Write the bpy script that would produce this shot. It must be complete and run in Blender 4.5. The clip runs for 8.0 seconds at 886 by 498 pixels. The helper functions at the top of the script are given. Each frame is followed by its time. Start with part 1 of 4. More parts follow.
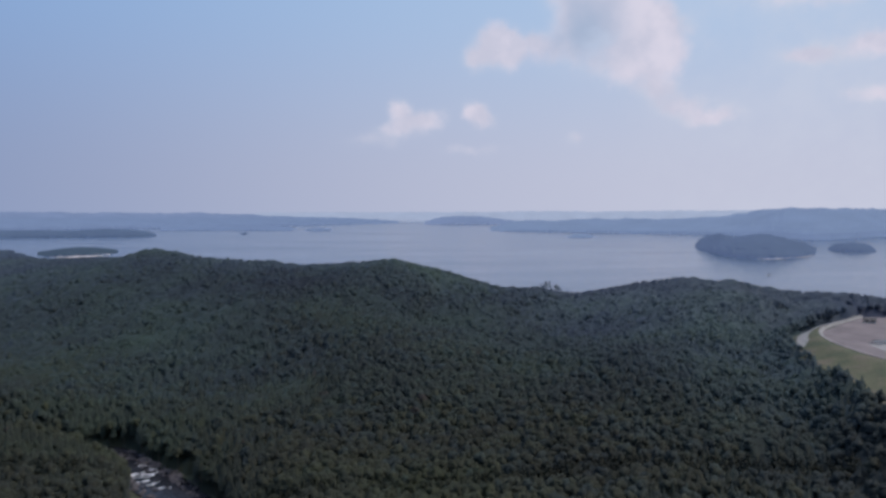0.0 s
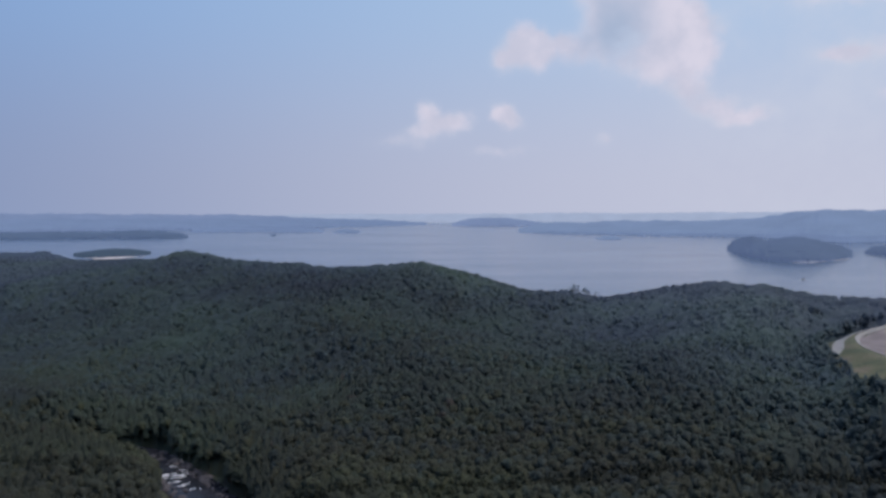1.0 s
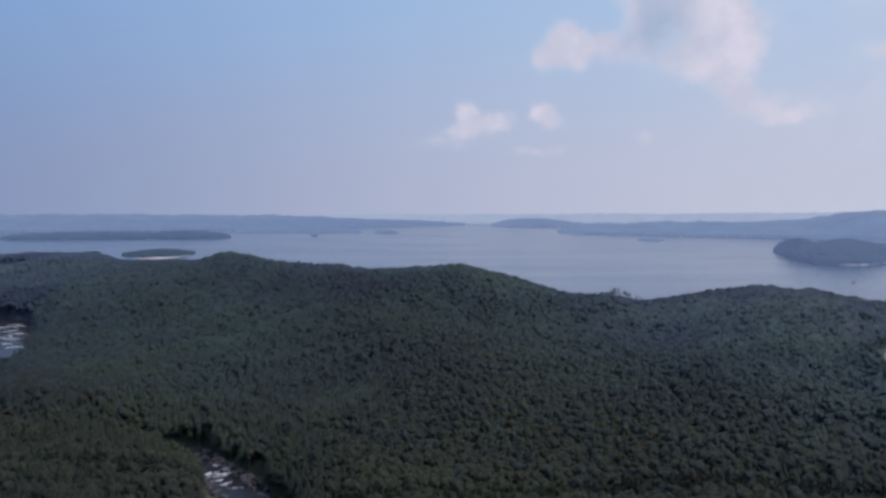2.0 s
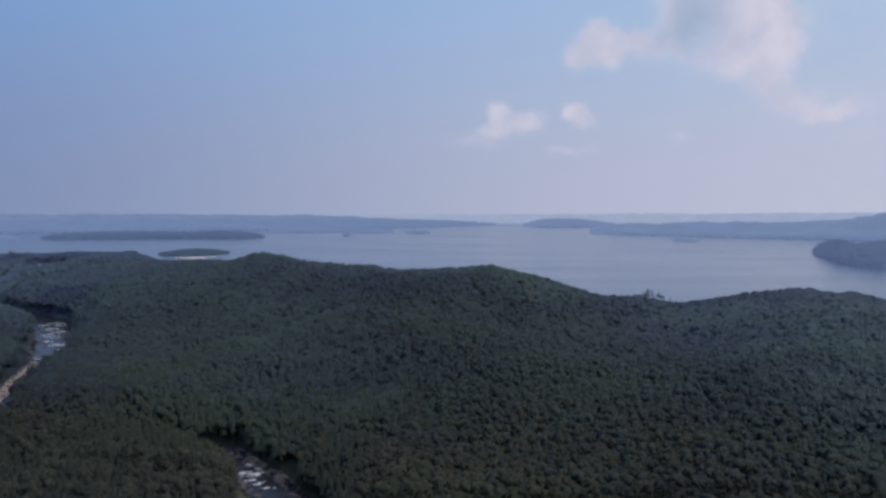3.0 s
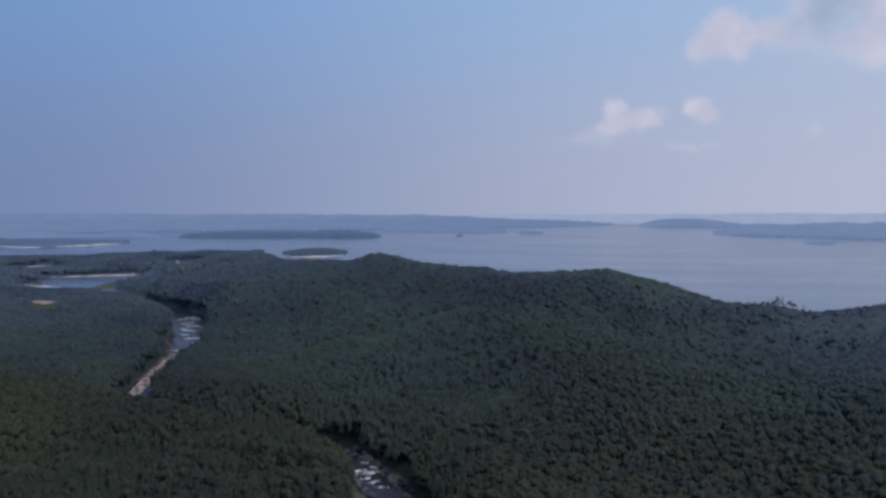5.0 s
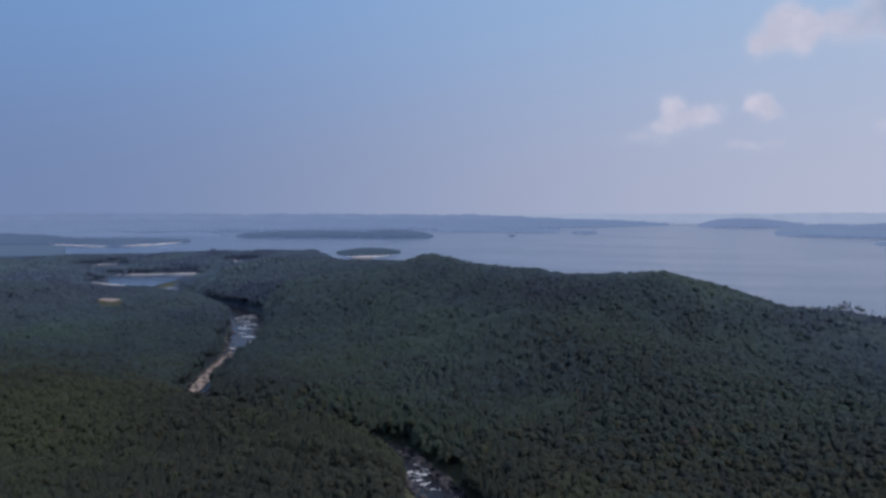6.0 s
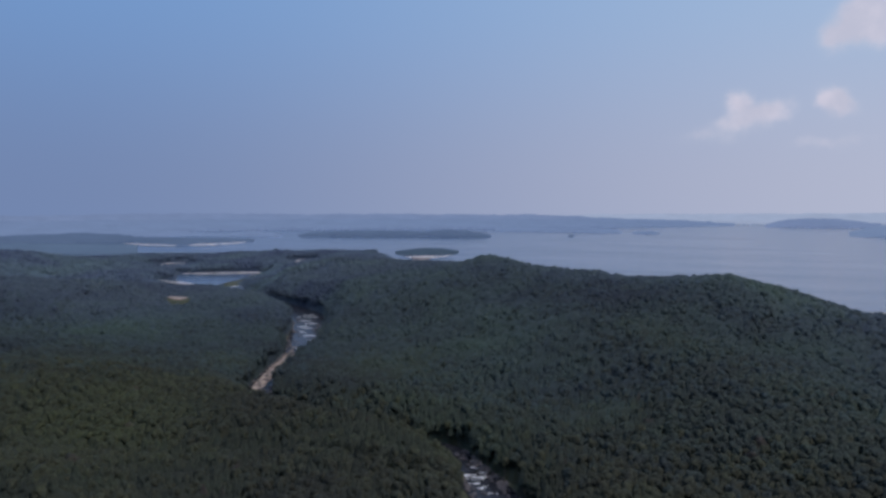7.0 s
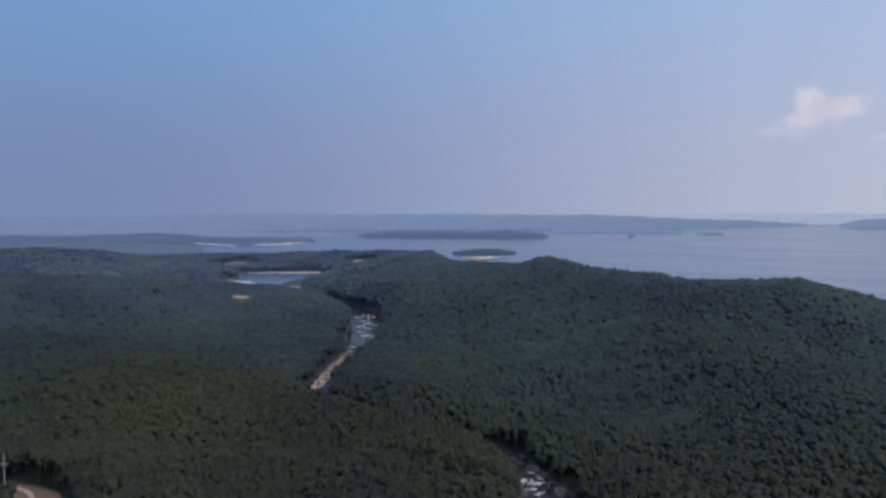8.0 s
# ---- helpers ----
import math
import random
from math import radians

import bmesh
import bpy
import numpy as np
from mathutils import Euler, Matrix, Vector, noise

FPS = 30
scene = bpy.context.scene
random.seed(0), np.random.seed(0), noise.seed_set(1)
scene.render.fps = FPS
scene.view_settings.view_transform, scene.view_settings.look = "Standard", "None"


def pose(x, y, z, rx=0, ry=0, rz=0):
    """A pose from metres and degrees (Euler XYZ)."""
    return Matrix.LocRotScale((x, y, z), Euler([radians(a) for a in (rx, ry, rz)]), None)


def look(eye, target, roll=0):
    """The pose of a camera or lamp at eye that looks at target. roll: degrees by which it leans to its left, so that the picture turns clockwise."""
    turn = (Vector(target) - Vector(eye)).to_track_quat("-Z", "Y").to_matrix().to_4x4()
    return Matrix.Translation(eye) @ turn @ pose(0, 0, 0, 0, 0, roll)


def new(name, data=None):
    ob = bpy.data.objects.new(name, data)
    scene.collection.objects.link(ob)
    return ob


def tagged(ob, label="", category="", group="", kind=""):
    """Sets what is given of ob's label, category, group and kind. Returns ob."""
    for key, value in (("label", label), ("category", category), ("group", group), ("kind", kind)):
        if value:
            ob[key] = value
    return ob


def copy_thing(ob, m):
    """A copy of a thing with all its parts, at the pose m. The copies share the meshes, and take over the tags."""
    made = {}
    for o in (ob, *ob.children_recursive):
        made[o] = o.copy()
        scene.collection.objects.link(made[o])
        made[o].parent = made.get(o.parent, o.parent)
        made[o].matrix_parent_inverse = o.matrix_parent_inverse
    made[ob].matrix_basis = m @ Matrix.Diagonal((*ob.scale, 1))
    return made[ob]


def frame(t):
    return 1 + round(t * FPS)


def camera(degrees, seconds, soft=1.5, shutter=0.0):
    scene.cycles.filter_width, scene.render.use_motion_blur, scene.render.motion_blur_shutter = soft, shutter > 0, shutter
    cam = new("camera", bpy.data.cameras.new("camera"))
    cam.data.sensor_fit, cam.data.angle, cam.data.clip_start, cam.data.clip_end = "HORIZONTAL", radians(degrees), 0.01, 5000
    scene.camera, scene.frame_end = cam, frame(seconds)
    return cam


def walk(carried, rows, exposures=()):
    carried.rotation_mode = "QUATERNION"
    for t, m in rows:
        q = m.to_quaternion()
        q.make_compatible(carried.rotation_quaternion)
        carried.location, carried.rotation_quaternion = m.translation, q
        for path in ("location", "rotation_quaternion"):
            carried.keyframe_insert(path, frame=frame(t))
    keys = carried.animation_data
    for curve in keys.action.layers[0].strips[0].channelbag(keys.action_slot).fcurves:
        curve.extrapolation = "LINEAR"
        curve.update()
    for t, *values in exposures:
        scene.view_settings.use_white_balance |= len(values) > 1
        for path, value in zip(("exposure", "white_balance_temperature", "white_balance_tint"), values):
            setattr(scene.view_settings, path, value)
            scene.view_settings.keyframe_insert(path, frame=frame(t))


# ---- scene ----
# ---------------------------------------------------------------- camera: a drone that rises slowly and pans left
cam = camera(64.8, 8.0, soft=3.2)
# seconds, x, y, z, yaw, pitch, roll
PATH = [
    (0.0, 0.00, 0.00, 75.00, 0.000, -3.188, -0.209),
    (0.5, 0.03, 0.13, 75.60, 0.966, -3.119, -0.208),
    (1.0, 0.04, 0.27, 76.20, 2.267, -3.060, -0.209),
    (1.5, 0.04, 0.43, 76.80, 3.834, -3.029, -0.209),
    (1.7, 0.03, 0.50, 77.04, 4.502, -3.024, -0.207),
    (2.8, -0.04, 0.91, 78.34, 7.561, -3.027, -0.194),
    (3.0, -0.07, 0.99, 78.57, 8.004, -3.028, -0.193),
    (3.5, -0.13, 1.20, 79.16, 9.040, -3.027, -0.193),
    (4.0, -0.21, 1.43, 79.74, 10.982, -3.027, -0.203),
    (4.5, -0.31, 1.67, 80.31, 14.372, -3.030, -0.218),
    (6.0, -0.70, 2.48, 82.02, 21.535, -3.050, -0.261),
    (6.5, -0.86, 2.77, 82.58, 23.842, -3.049, -0.277),
    (7.0, -1.04, 3.08, 83.14, 26.298, -3.043, -0.296),
    (7.5, -1.23, 3.41, 83.70, 28.622, -3.029, -0.318),
    (8.0, -1.44, 3.75, 84.25, 30.986, -3.008, -0.341),
]
EXPOSURE = 0.0
walk(cam, [(t, pose(x, y, z, 0, 0, yaw) @ pose(0, 0, 0, 90 + pitch) @ pose(0, 0, 0, 0, 0, roll)) for t, x, y, z, yaw, pitch, roll in PATH],
     exposures=[(0.0, EXPOSURE, 6440, 10), (1.5, EXPOSURE, 6400, 10), (3.0, EXPOSURE - 0.11, 6300, 10), (4.5, EXPOSURE - 0.15, 6220, 10), (6.0, EXPOSURE - 0.15, 6250, 10),
                (7.0, EXPOSURE - 0.13, 6330, 10), (8.0, EXPOSURE - 0.03, 6500, 10)])


# ---------------------------------------------------------------- small helpers
def at(az, d):
    """Plan place from a bearing (degrees to the left of north) and a distance."""
    return (-d * math.sin(radians(az)), d * math.cos(radians(az)))


def hashed(ix, iy, seed):
    v = np.sin(ix * 127.1 + iy * 311.7 + seed * 74.7) * 43758.5453
    return v - np.floor(v)


def vnoise(x, y, size, seed=0):
    """Smooth value noise from 0 to 1, in cells of that size."""
    x, y = np.asarray(x, float) / size, np.asarray(y, float) / size
    ix, iy = np.floor(x), np.floor(y)
    u, v = x - ix, y - iy
    u, v = u * u * (3 - 2 * u), v * v * (3 - 2 * v)
    a, b = hashed(ix, iy, seed), hashed(ix + 1, iy, seed)
    c, d = hashed(ix, iy + 1, seed), hashed(ix + 1, iy + 1, seed)
    return (a * (1 - u) + b * u) * (1 - v) + (c * (1 - u) + d * u) * v


def step(a, b, v):
    t = np.clip((v - a) / (b - a), 0, 1)
    return t * t * (3 - 2 * t)


def along(x, y, line):
    """Distance to a polyline of (x, y, ...) and the rest of its values at the nearest point."""
    x, y = np.asarray(x, float), np.asarray(y, float)
    best = np.full(x.shape, 1e9)
    vals = [np.zeros(x.shape) for _ in line[0][2:]]
    for p, q in zip(line, line[1:]):
        dx, dy = q[0] - p[0], q[1] - p[1]
        t = np.clip(((x - p[0]) * dx + (y - p[1]) * dy) / (dx * dx + dy * dy), 0, 1)
        dist = np.hypot(x - p[0] - t * dx, y - p[1] - t * dy)
        near = dist < best
        best = np.where(near, dist, best)
        vals = [np.where(near, a + (b - a) * t, v) for v, a, b in zip(vals, p[2:], q[2:])]
    return (best, *vals)


def mesh_from(name, verts, faces, mats=(), index=None, smooth=False):
    """A mesh from arrays of vertices and triangles or quads."""
    verts, faces = np.asarray(verts, np.float32), np.asarray(faces, np.int32)
    me = bpy.data.meshes.new(name)
    n, k = faces.shape
    me.vertices.add(len(verts))
    me.vertices.foreach_set("co", verts.ravel())
    me.loops.add(n * k)
    me.loops.foreach_set("vertex_index", faces.ravel())
    me.polygons.add(n)
    me.polygons.foreach_set("loop_start", np.arange(0, n * k, k, dtype=np.int32))
    for m in mats:
        me.materials.append(m)
    if index is not None:
        me.polygons.foreach_set("material_index", np.asarray(index, np.int32))
    me.polygons.foreach_set("use_smooth", np.full(n, smooth))
    me.update()
    me.validate()
    return me


def grid_faces(rows, cols):
    i = np.arange(rows - 1)[:, None] * cols + np.arange(cols - 1)[None]
    return np.stack([i, i + 1, i + cols + 1, i + cols], -1).reshape(-1, 4)


def part(name, bm, material, parent, label=""):
    me = bpy.data.meshes.new(name)
    bm.to_mesh(me)
    bm.free()
    me.materials.append(material)
    if name == "crown":
        me.shade_smooth()
    ob = new(name, me)
    ob.parent = parent
    return tagged(ob, label)


# ---------------------------------------------------------------- sky, haze, clouds and sun
SUN_AZ, SUN_EL = -84.0, 60.0
SUN_STRENGTH, SKY_STRENGTH = 1.1, 0.26
world = bpy.data.worlds.new("summer_sky")
scene.world = world
world.use_nodes = True
wt = world.node_tree
wt.nodes.clear()


def wmath(op, a, b=None, c=None, clamp=False):
    n = wt.nodes.new("ShaderNodeMath")
    n.operation, n.use_clamp = op, clamp
    for i, v in enumerate((a, b, c)):
        if v is None:
            continue
        if isinstance(v, (int, float)):
            n.inputs[i].default_value = v
        else:
            wt.links.new(v, n.inputs[i])
    return n.outputs[0]


def wmix(fac, a, b):
    n = wt.nodes.new("ShaderNodeMix")
    n.data_type = "RGBA"
    for sock, v in ((n.inputs[0], fac), (n.inputs[6], a), (n.inputs[7], b)):
        if isinstance(v, (int, float)):
            sock.default_value = v
        elif isinstance(v, tuple):
            sock.default_value = (*v, 1)
        else:
            wt.links.new(v, sock)
    return n.outputs[2]


def wramp(v, a, b):
    n = wt.nodes.new("ShaderNodeMapRange")
    n.interpolation_type = "SMOOTHSTEP"
    wt.links.new(v, n.inputs[0])
    n.inputs[1].default_value, n.inputs[2].default_value = a, b
    return n.outputs[0]


def wnoise(vec, scale, detail, rough=0.55):
    n = wt.nodes.new("ShaderNodeTexNoise")
    n.inputs["Scale"].default_value, n.inputs["Detail"].default_value = scale, detail
    n.inputs["Roughness"].default_value = rough
    wt.links.new(vec, n.inputs["Vector"])
    return n.outputs["Fac"]


def build_sky():
    co = wt.nodes.new("ShaderNodeTexCoord").outputs["Generated"]
    sep = wt.nodes.new("ShaderNodeSeparateXYZ")
    wt.links.new(co, sep.inputs[0])
    x, y, z = sep.outputs
    az = wmath("MULTIPLY", wmath("ARCTAN2", wmath("MULTIPLY", x, -1.0), y), 57.29578)
    el = wmath("MULTIPLY", wmath("ARCSINE", z), 57.29578)
    sky = wt.nodes.new("ShaderNodeTexSky")
    sky.sky_type, sky.sun_disc = "NISHITA", False
    sky.sun_elevation, sky.sun_rotation = radians(SUN_EL), radians(-SUN_AZ)
    sky.dust_density, sky.air_density, sky.ozone_density = 3.0, 1.2, 1.5
    scaled = wt.nodes.new("ShaderNodeVectorMath")
    scaled.operation = "SCALE"
    scaled.inputs[3].default_value = SKY_STRENGTH
    wt.links.new(sky.outputs[0], scaled.inputs[0])
    # humid haze: greyer and paler towards the sun's side
    side = wramp(wmath("MULTIPLY_ADD", wmath("COSINE", wmath("MULTIPLY", wmath("SUBTRACT", az, -60.0), 0.0174533)), 1.0, 0.0), -0.55, 0.95)
    low = wmix(side, (0.185, 0.258, 0.450), (0.540, 0.560, 0.690))
    high = wmix(side, (0.185, 0.335, 0.625), (0.420, 0.560, 0.770))
    hazy = wmix(wramp(el, 1.0, 19.0), low, high)
    clear = wramp(el, 22.0, 60.0)
    base = wmix(clear, hazy, scaled.outputs[0])
    # cumulus: heaps at bearings and heights, broken up by noise
    heaps = [(3.4, 8.0, 0.9, 0.9, 0.85), (1.6, 7.1, 1.7, 0.95, 0.95), (4.2, 6.6, 1.6, 0.55, 0.6), (-2.4, 7.9, 0.9, 0.9, 0.9), (-3.2, 7.2, 0.9, 0.8, 0.75),
             (-2.7, 12.2, 1.1, 1.1, 0.9), (-4.2, 13.4, 1.5, 1.3, 1.0), (-5.4, 12.4, 1.4, 1.2, 1.0), (-7.6, 13.2, 1.5, 0.8, 0.7), (-14.6, 15.0, 1.9, 1.9, 1.1)]
    more = [(-17.2, 14.0, 1.6, 1.7, 1.15), (-17.8, 12.0, 1.6, 1.3, 1.0), (-15.4, 12.2, 1.9, 1.4, 0.95), (-13.0, 16.8, 1.9, 1.6, 1.0), (-11.0, 15.6, 1.6, 1.2, 0.6),
            (-9.6, 12.4, 2.4, 1.2, 0.65), (-10.2, 14.6, 1.5, 1.6, 0.75), (-8.6, 16.6, 1.2, 1.0, 0.5), (-14.2, 11.0, 3.2, 1.2, 0.75), (-16.8, 9.4, 1.5, 1.0, 0.85), (-18.6, 7.9, 1.8, 0.8, 0.8), (-20.8, 6.9, 1.8, 0.7, 0.95), (-12.4, 15.4, 1.8, 2.2, 0.7), (-27.5, 15.4, 4.2, 1.3, 1.0)]
    rest = [(-27.2, 10.9, 1.8, 0.8, 1.0), (-31.8, 11.3, 2.2, 1.0, 1.15), (-10.6, 5.7, 0.8, 0.7, 0.6), (-2.6, 4.9, 2.6, 0.5, 0.45), (5.8, 5.6, 2.6, 0.6, 0.4), (-31.5, 7.9, 1.6, 0.6, 0.8),
            (-60, 16, 12, 5, 0.8), (-95, 20, 14, 6, 0.8), (150, 22, 20, 6, 0.8)]
    # the heaps' outlines are pushed about by noise
    warp_a = wmath("MULTIPLY", wmath("SUBTRACT", wnoise(co, 20.0, 4.0), 0.5), 2.4)
    shift = wt.nodes.new("ShaderNodeVectorMath")
    shift.operation = "ADD"
    shift.inputs[1].default_value = (3.1, 7.7, 1.3)
    wt.links.new(co, shift.inputs[0])
    warp_e = wmath("MULTIPLY", wmath("SUBTRACT", wnoise(shift.outputs[0], 22.0, 4.0), 0.5), 2.0)
    az2, el2 = wmath("ADD", az, warp_a), wmath("ADD", el, warp_e)
    total = None
    for a, e, wa, we, s in heaps + more + rest:
        u = wmath("MULTIPLY", wmath("SUBTRACT", az2, a), 1.0 / wa)
        v = wmath("MULTIPLY", wmath("SUBTRACT", el2, e), 1.0 / we)
        r = wmath("ADD", wmath("MULTIPLY", u, u), wmath("MULTIPLY", v, v))
        g = wmath("MULTIPLY", wmath("EXPONENT", wmath("MULTIPLY", r, -1.0)), s)
        total = g if total is None else wmath("ADD", total, g)
    fine = wnoise(co, 46.0, 7.0, 0.6)
    dens = wmath("ADD", total, wmath("MULTIPLY", wmath("SUBTRACT", fine, 0.5), 0.8))
    cover = wmath("MULTIPLY", wramp(dens, 0.16, 0.98), 0.86)
    right = wramp(wmath("MULTIPLY", az, -1.0), 6.0, 34.0)
    veil = wmath("MULTIPLY", wmath("ADD", wmath("MULTIPLY", wramp(total, 0.0, 0.6), 0.9), right), wramp(wnoise(co, 10.0, 6.0, 0.6), 0.30, 0.72))
    veil = wmath("MULTIPLY", veil, 0.5, clamp=True)
    shade = wramp(wnoise(shift.outputs[0], 17.0, 5.0), 0.35, 0.65)
    du = wmath("MULTIPLY", wmath("SUBTRACT", az2, -11.4), 0.40)
    dv = wmath("MULTIPLY", wmath("SUBTRACT", el2, 14.0), 0.36)
    under = wmath("EXPONENT", wmath("MULTIPLY", wmath("ADD", wmath("MULTIPLY", du, du), wmath("MULTIPLY", dv, dv)), -1.0))
    white = wmix(shade, (0.575, 0.570, 0.690), (0.715, 0.670, 0.775))
    white = wmix(wmath("MULTIPLY", under, 0.95), white, (0.36, 0.44, 0.60))
    veiled = wmix(veil, base, (0.60, 0.63, 0.74))
    full = wmix(cover, veiled, white)
    bg = wt.nodes.new("ShaderNodeBackground")
    wt.links.new(full, bg.inputs[0])
    bg.inputs[1].default_value = 1.0
    out = wt.nodes.new("ShaderNodeOutputWorld")
    wt.links.new(bg.outputs[0], out.inputs[0])


build_sky()
sun = new("sun", bpy.data.lights.new("sun", "SUN"))
sun.data.energy, sun.data.angle, sun.data.color = SUN_STRENGTH, radians(10.0), (1.0, 0.94, 0.86)
sx, sy = at(SUN_AZ, 1.0)
sun.matrix_world = look((0, 0, 300), (-sx * 100, -sy * 100, 300 - 100 * math.tan(radians(SUN_EL))))


# ---------------------------------------------------------------- materials
class Mat:
    """A node material with short calls."""

    def __init__(self, name):
        self.m = bpy.data.materials.new(name)
        self.m.use_nodes = True
        self.t = self.m.node_tree
        self.b = self.t.nodes["Principled BSDF"]
        self.pos = self.t.nodes.new("ShaderNodeNewGeometry").outputs["Position"]

    def put(self, sock, v):
        if isinstance(v, tuple):
            sock.default_value = (*v, 1) if len(v) == 3 and sock.type == "RGBA" else v
        elif isinstance(v, (int, float)):
            sock.default_value = v
        else:
            self.t.links.new(v, sock)

    def noise(self, size, detail=4.0, rough=0.6, stretch=None):
        n = self.t.nodes.new("ShaderNodeTexNoise")
        n.inputs["Scale"].default_value, n.inputs["Detail"].default_value = 1.0 / size, detail
        n.inputs["Roughness"].default_value = rough
        if stretch:
            mp = self.t.nodes.new("ShaderNodeMapping")
            mp.inputs["Scale"].default_value = stretch
            self.t.links.new(self.pos, mp.inputs["Vector"])
            self.t.links.new(mp.outputs[0], n.inputs["Vector"])
        else:
            self.t.links.new(self.pos, n.inputs["Vector"])
        return n.outputs["Fac"]

    def ramp(self, fac, *stops):
        n = self.t.nodes.new("ShaderNodeValToRGB")
        while len(n.color_ramp.elements) < len(stops):
            n.color_ramp.elements.new(0.5)
        for e, (p, c) in zip(n.color_ramp.elements, stops):
            e.position, e.color = p, (*c, 1)
        self.t.links.new(fac, n.inputs[0])
        return n.outputs[0]

    def mix(self, fac, a, b, blend="MIX"):
        n = self.t.nodes.new("ShaderNodeMix")
        n.data_type, n.blend_type = "RGBA", blend
        self.put(n.inputs[0], fac), self.put(n.inputs[6], a), self.put(n.inputs[7], b)
        return n.outputs[2]

    def bump(self, height, strength, distance):
        n = self.t.nodes.new("ShaderNodeBump")
        n.inputs["Strength"].default_value, n.inputs["Distance"].default_value = strength, distance
        self.t.links.new(height, n.inputs["Height"])
        self.t.links.new(n.outputs[0], self.b.inputs["Normal"])

    def set(self, **kw):
        names = {"color": "Base Color", "rough": "Roughness", "metal": "Metallic", "spec": "Specular IOR Level", "ior": "IOR",
                 "glow": "Emission Color", "power": "Emission Strength"}
        for k, v in kw.items():
            self.put(self.b.inputs[names[k]], v)
        return self.m


def foliage(name, dark, mid, light, spec=0.12):
    """Leaves: each clump its own green, stands that differ over tens of metres."""
    m = Mat(name)
    rnd = m.t.nodes.new("ShaderNodeNewGeometry").outputs["Random Per Island"]
    clump = m.ramp(rnd, (0.0, dark), (0.55, mid), (1.0, light))
    stand = m.ramp(m.noise(110.0, 4.0, 0.6), (0.3, (0.68, 0.64, 0.84)), (0.5, (1.0, 1.0, 1.0)), (0.7, (1.20, 1.28, 1.02)))
    tree = m.ramp(m.noise(6.5, 2.0), (0.25, (0.86, 0.85, 0.92)), (0.75, (1.14, 1.15, 1.06)))
    leaf = m.ramp(m.noise(0.6, 3.0, 0.7), (0.3, (0.82, 0.82, 0.82)), (0.7, (1.18, 1.18, 1.16)))
    c = m.mix(1.0, m.mix(1.0, m.mix(1.0, clump, stand, "MULTIPLY"), tree, "MULTIPLY"), leaf, "MULTIPLY")
    m.bump(m.noise(0.7, 4.0, 0.7), 0.4, 0.4)
    m.set(color=c, rough=0.6, spec=spec)
    # leaves lie flatter than the clump that they make up: the shading leans towards the sky
    lean = m.t.nodes.new("ShaderNodeVectorMath")
    lean.operation = "MULTIPLY_ADD"
    lean.inputs[1].default_value, lean.inputs[2].default_value = (0.5, 0.5, 0.5), (0.0, 0.0, 0.5)
    unit = m.t.nodes.new("ShaderNodeVectorMath")
    unit.operation = "NORMALIZE"
    m.t.links.new(m.t.nodes["Bump"].outputs[0], lean.inputs[0])
    m.t.links.new(lean.outputs[0], unit.inputs[0])
    m.t.links.new(unit.outputs[0], m.b.inputs["Normal"])
    # light passes through the leaves
    thin = m.t.nodes.new("ShaderNodeBsdfTranslucent")
    m.put(thin.inputs["Color"], c)
    m.t.links.new(unit.outputs[0], thin.inputs["Normal"])
    both = m.t.nodes.new("ShaderNodeMixShader")
    both.inputs[0].default_value = 0.35
    out = m.t.nodes["Material Output"]
    m.t.links.new(m.b.outputs[0], both.inputs[1])
    m.t.links.new(thin.outputs[0], both.inputs[2])
    m.t.links.new(both.outputs[0], out.inputs["Surface"])
    return m.m


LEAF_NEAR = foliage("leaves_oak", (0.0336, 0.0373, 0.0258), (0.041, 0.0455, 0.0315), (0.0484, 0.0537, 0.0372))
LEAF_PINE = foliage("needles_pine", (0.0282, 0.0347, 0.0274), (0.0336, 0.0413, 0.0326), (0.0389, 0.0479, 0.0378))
# bluer and paler step by step: distance haze painted into the leaf colour
LEAF_HAZE_1 = foliage("leaves_haze_1", (0.0324, 0.0416, 0.037), (0.0377, 0.0485, 0.0431), (0.043, 0.0553, 0.0492))
LEAF_HAZE_2 = foliage("leaves_haze_2", (0.0361, 0.0507, 0.0523), (0.0409, 0.0576, 0.0594), (0.0458, 0.0646, 0.0665))
LEAF_HAZE_3 = foliage("leaves_haze_3", (0.0392, 0.0563, 0.0607), (0.0446, 0.0639, 0.069), (0.05, 0.0716, 0.0773))
LEAF_HAZE_4 = foliage("leaves_haze_4", (0.0477, 0.0679, 0.0825), (0.053, 0.0755, 0.0916), (0.0583, 0.083, 0.1008))
LEAF_HAZE_5 = foliage("leaves_haze_5", (0.0562, 0.0761, 0.1010), (0.0624, 0.0845, 0.1122), (0.0686, 0.0929, 0.1234))
LEAF_HAZE_6 = foliage("leaves_haze_6", (0.0589, 0.0801, 0.1072), (0.064, 0.0871, 0.1165), (0.0691, 0.0941, 0.1258))
LEAF_HAZE_7 = foliage("leaves_haze_7", (0.075, 0.1035, 0.1501), (0.079, 0.109, 0.158), (0.083, 0.1145, 0.1659))
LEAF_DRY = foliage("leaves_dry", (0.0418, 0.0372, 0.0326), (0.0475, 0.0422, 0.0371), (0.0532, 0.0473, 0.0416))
HAZED_AND_DRY = [LEAF_HAZE_1, LEAF_HAZE_2, LEAF_HAZE_3, LEAF_HAZE_4, LEAF_HAZE_5, LEAF_HAZE_6, LEAF_HAZE_7, LEAF_DRY]

m = Mat("bark")
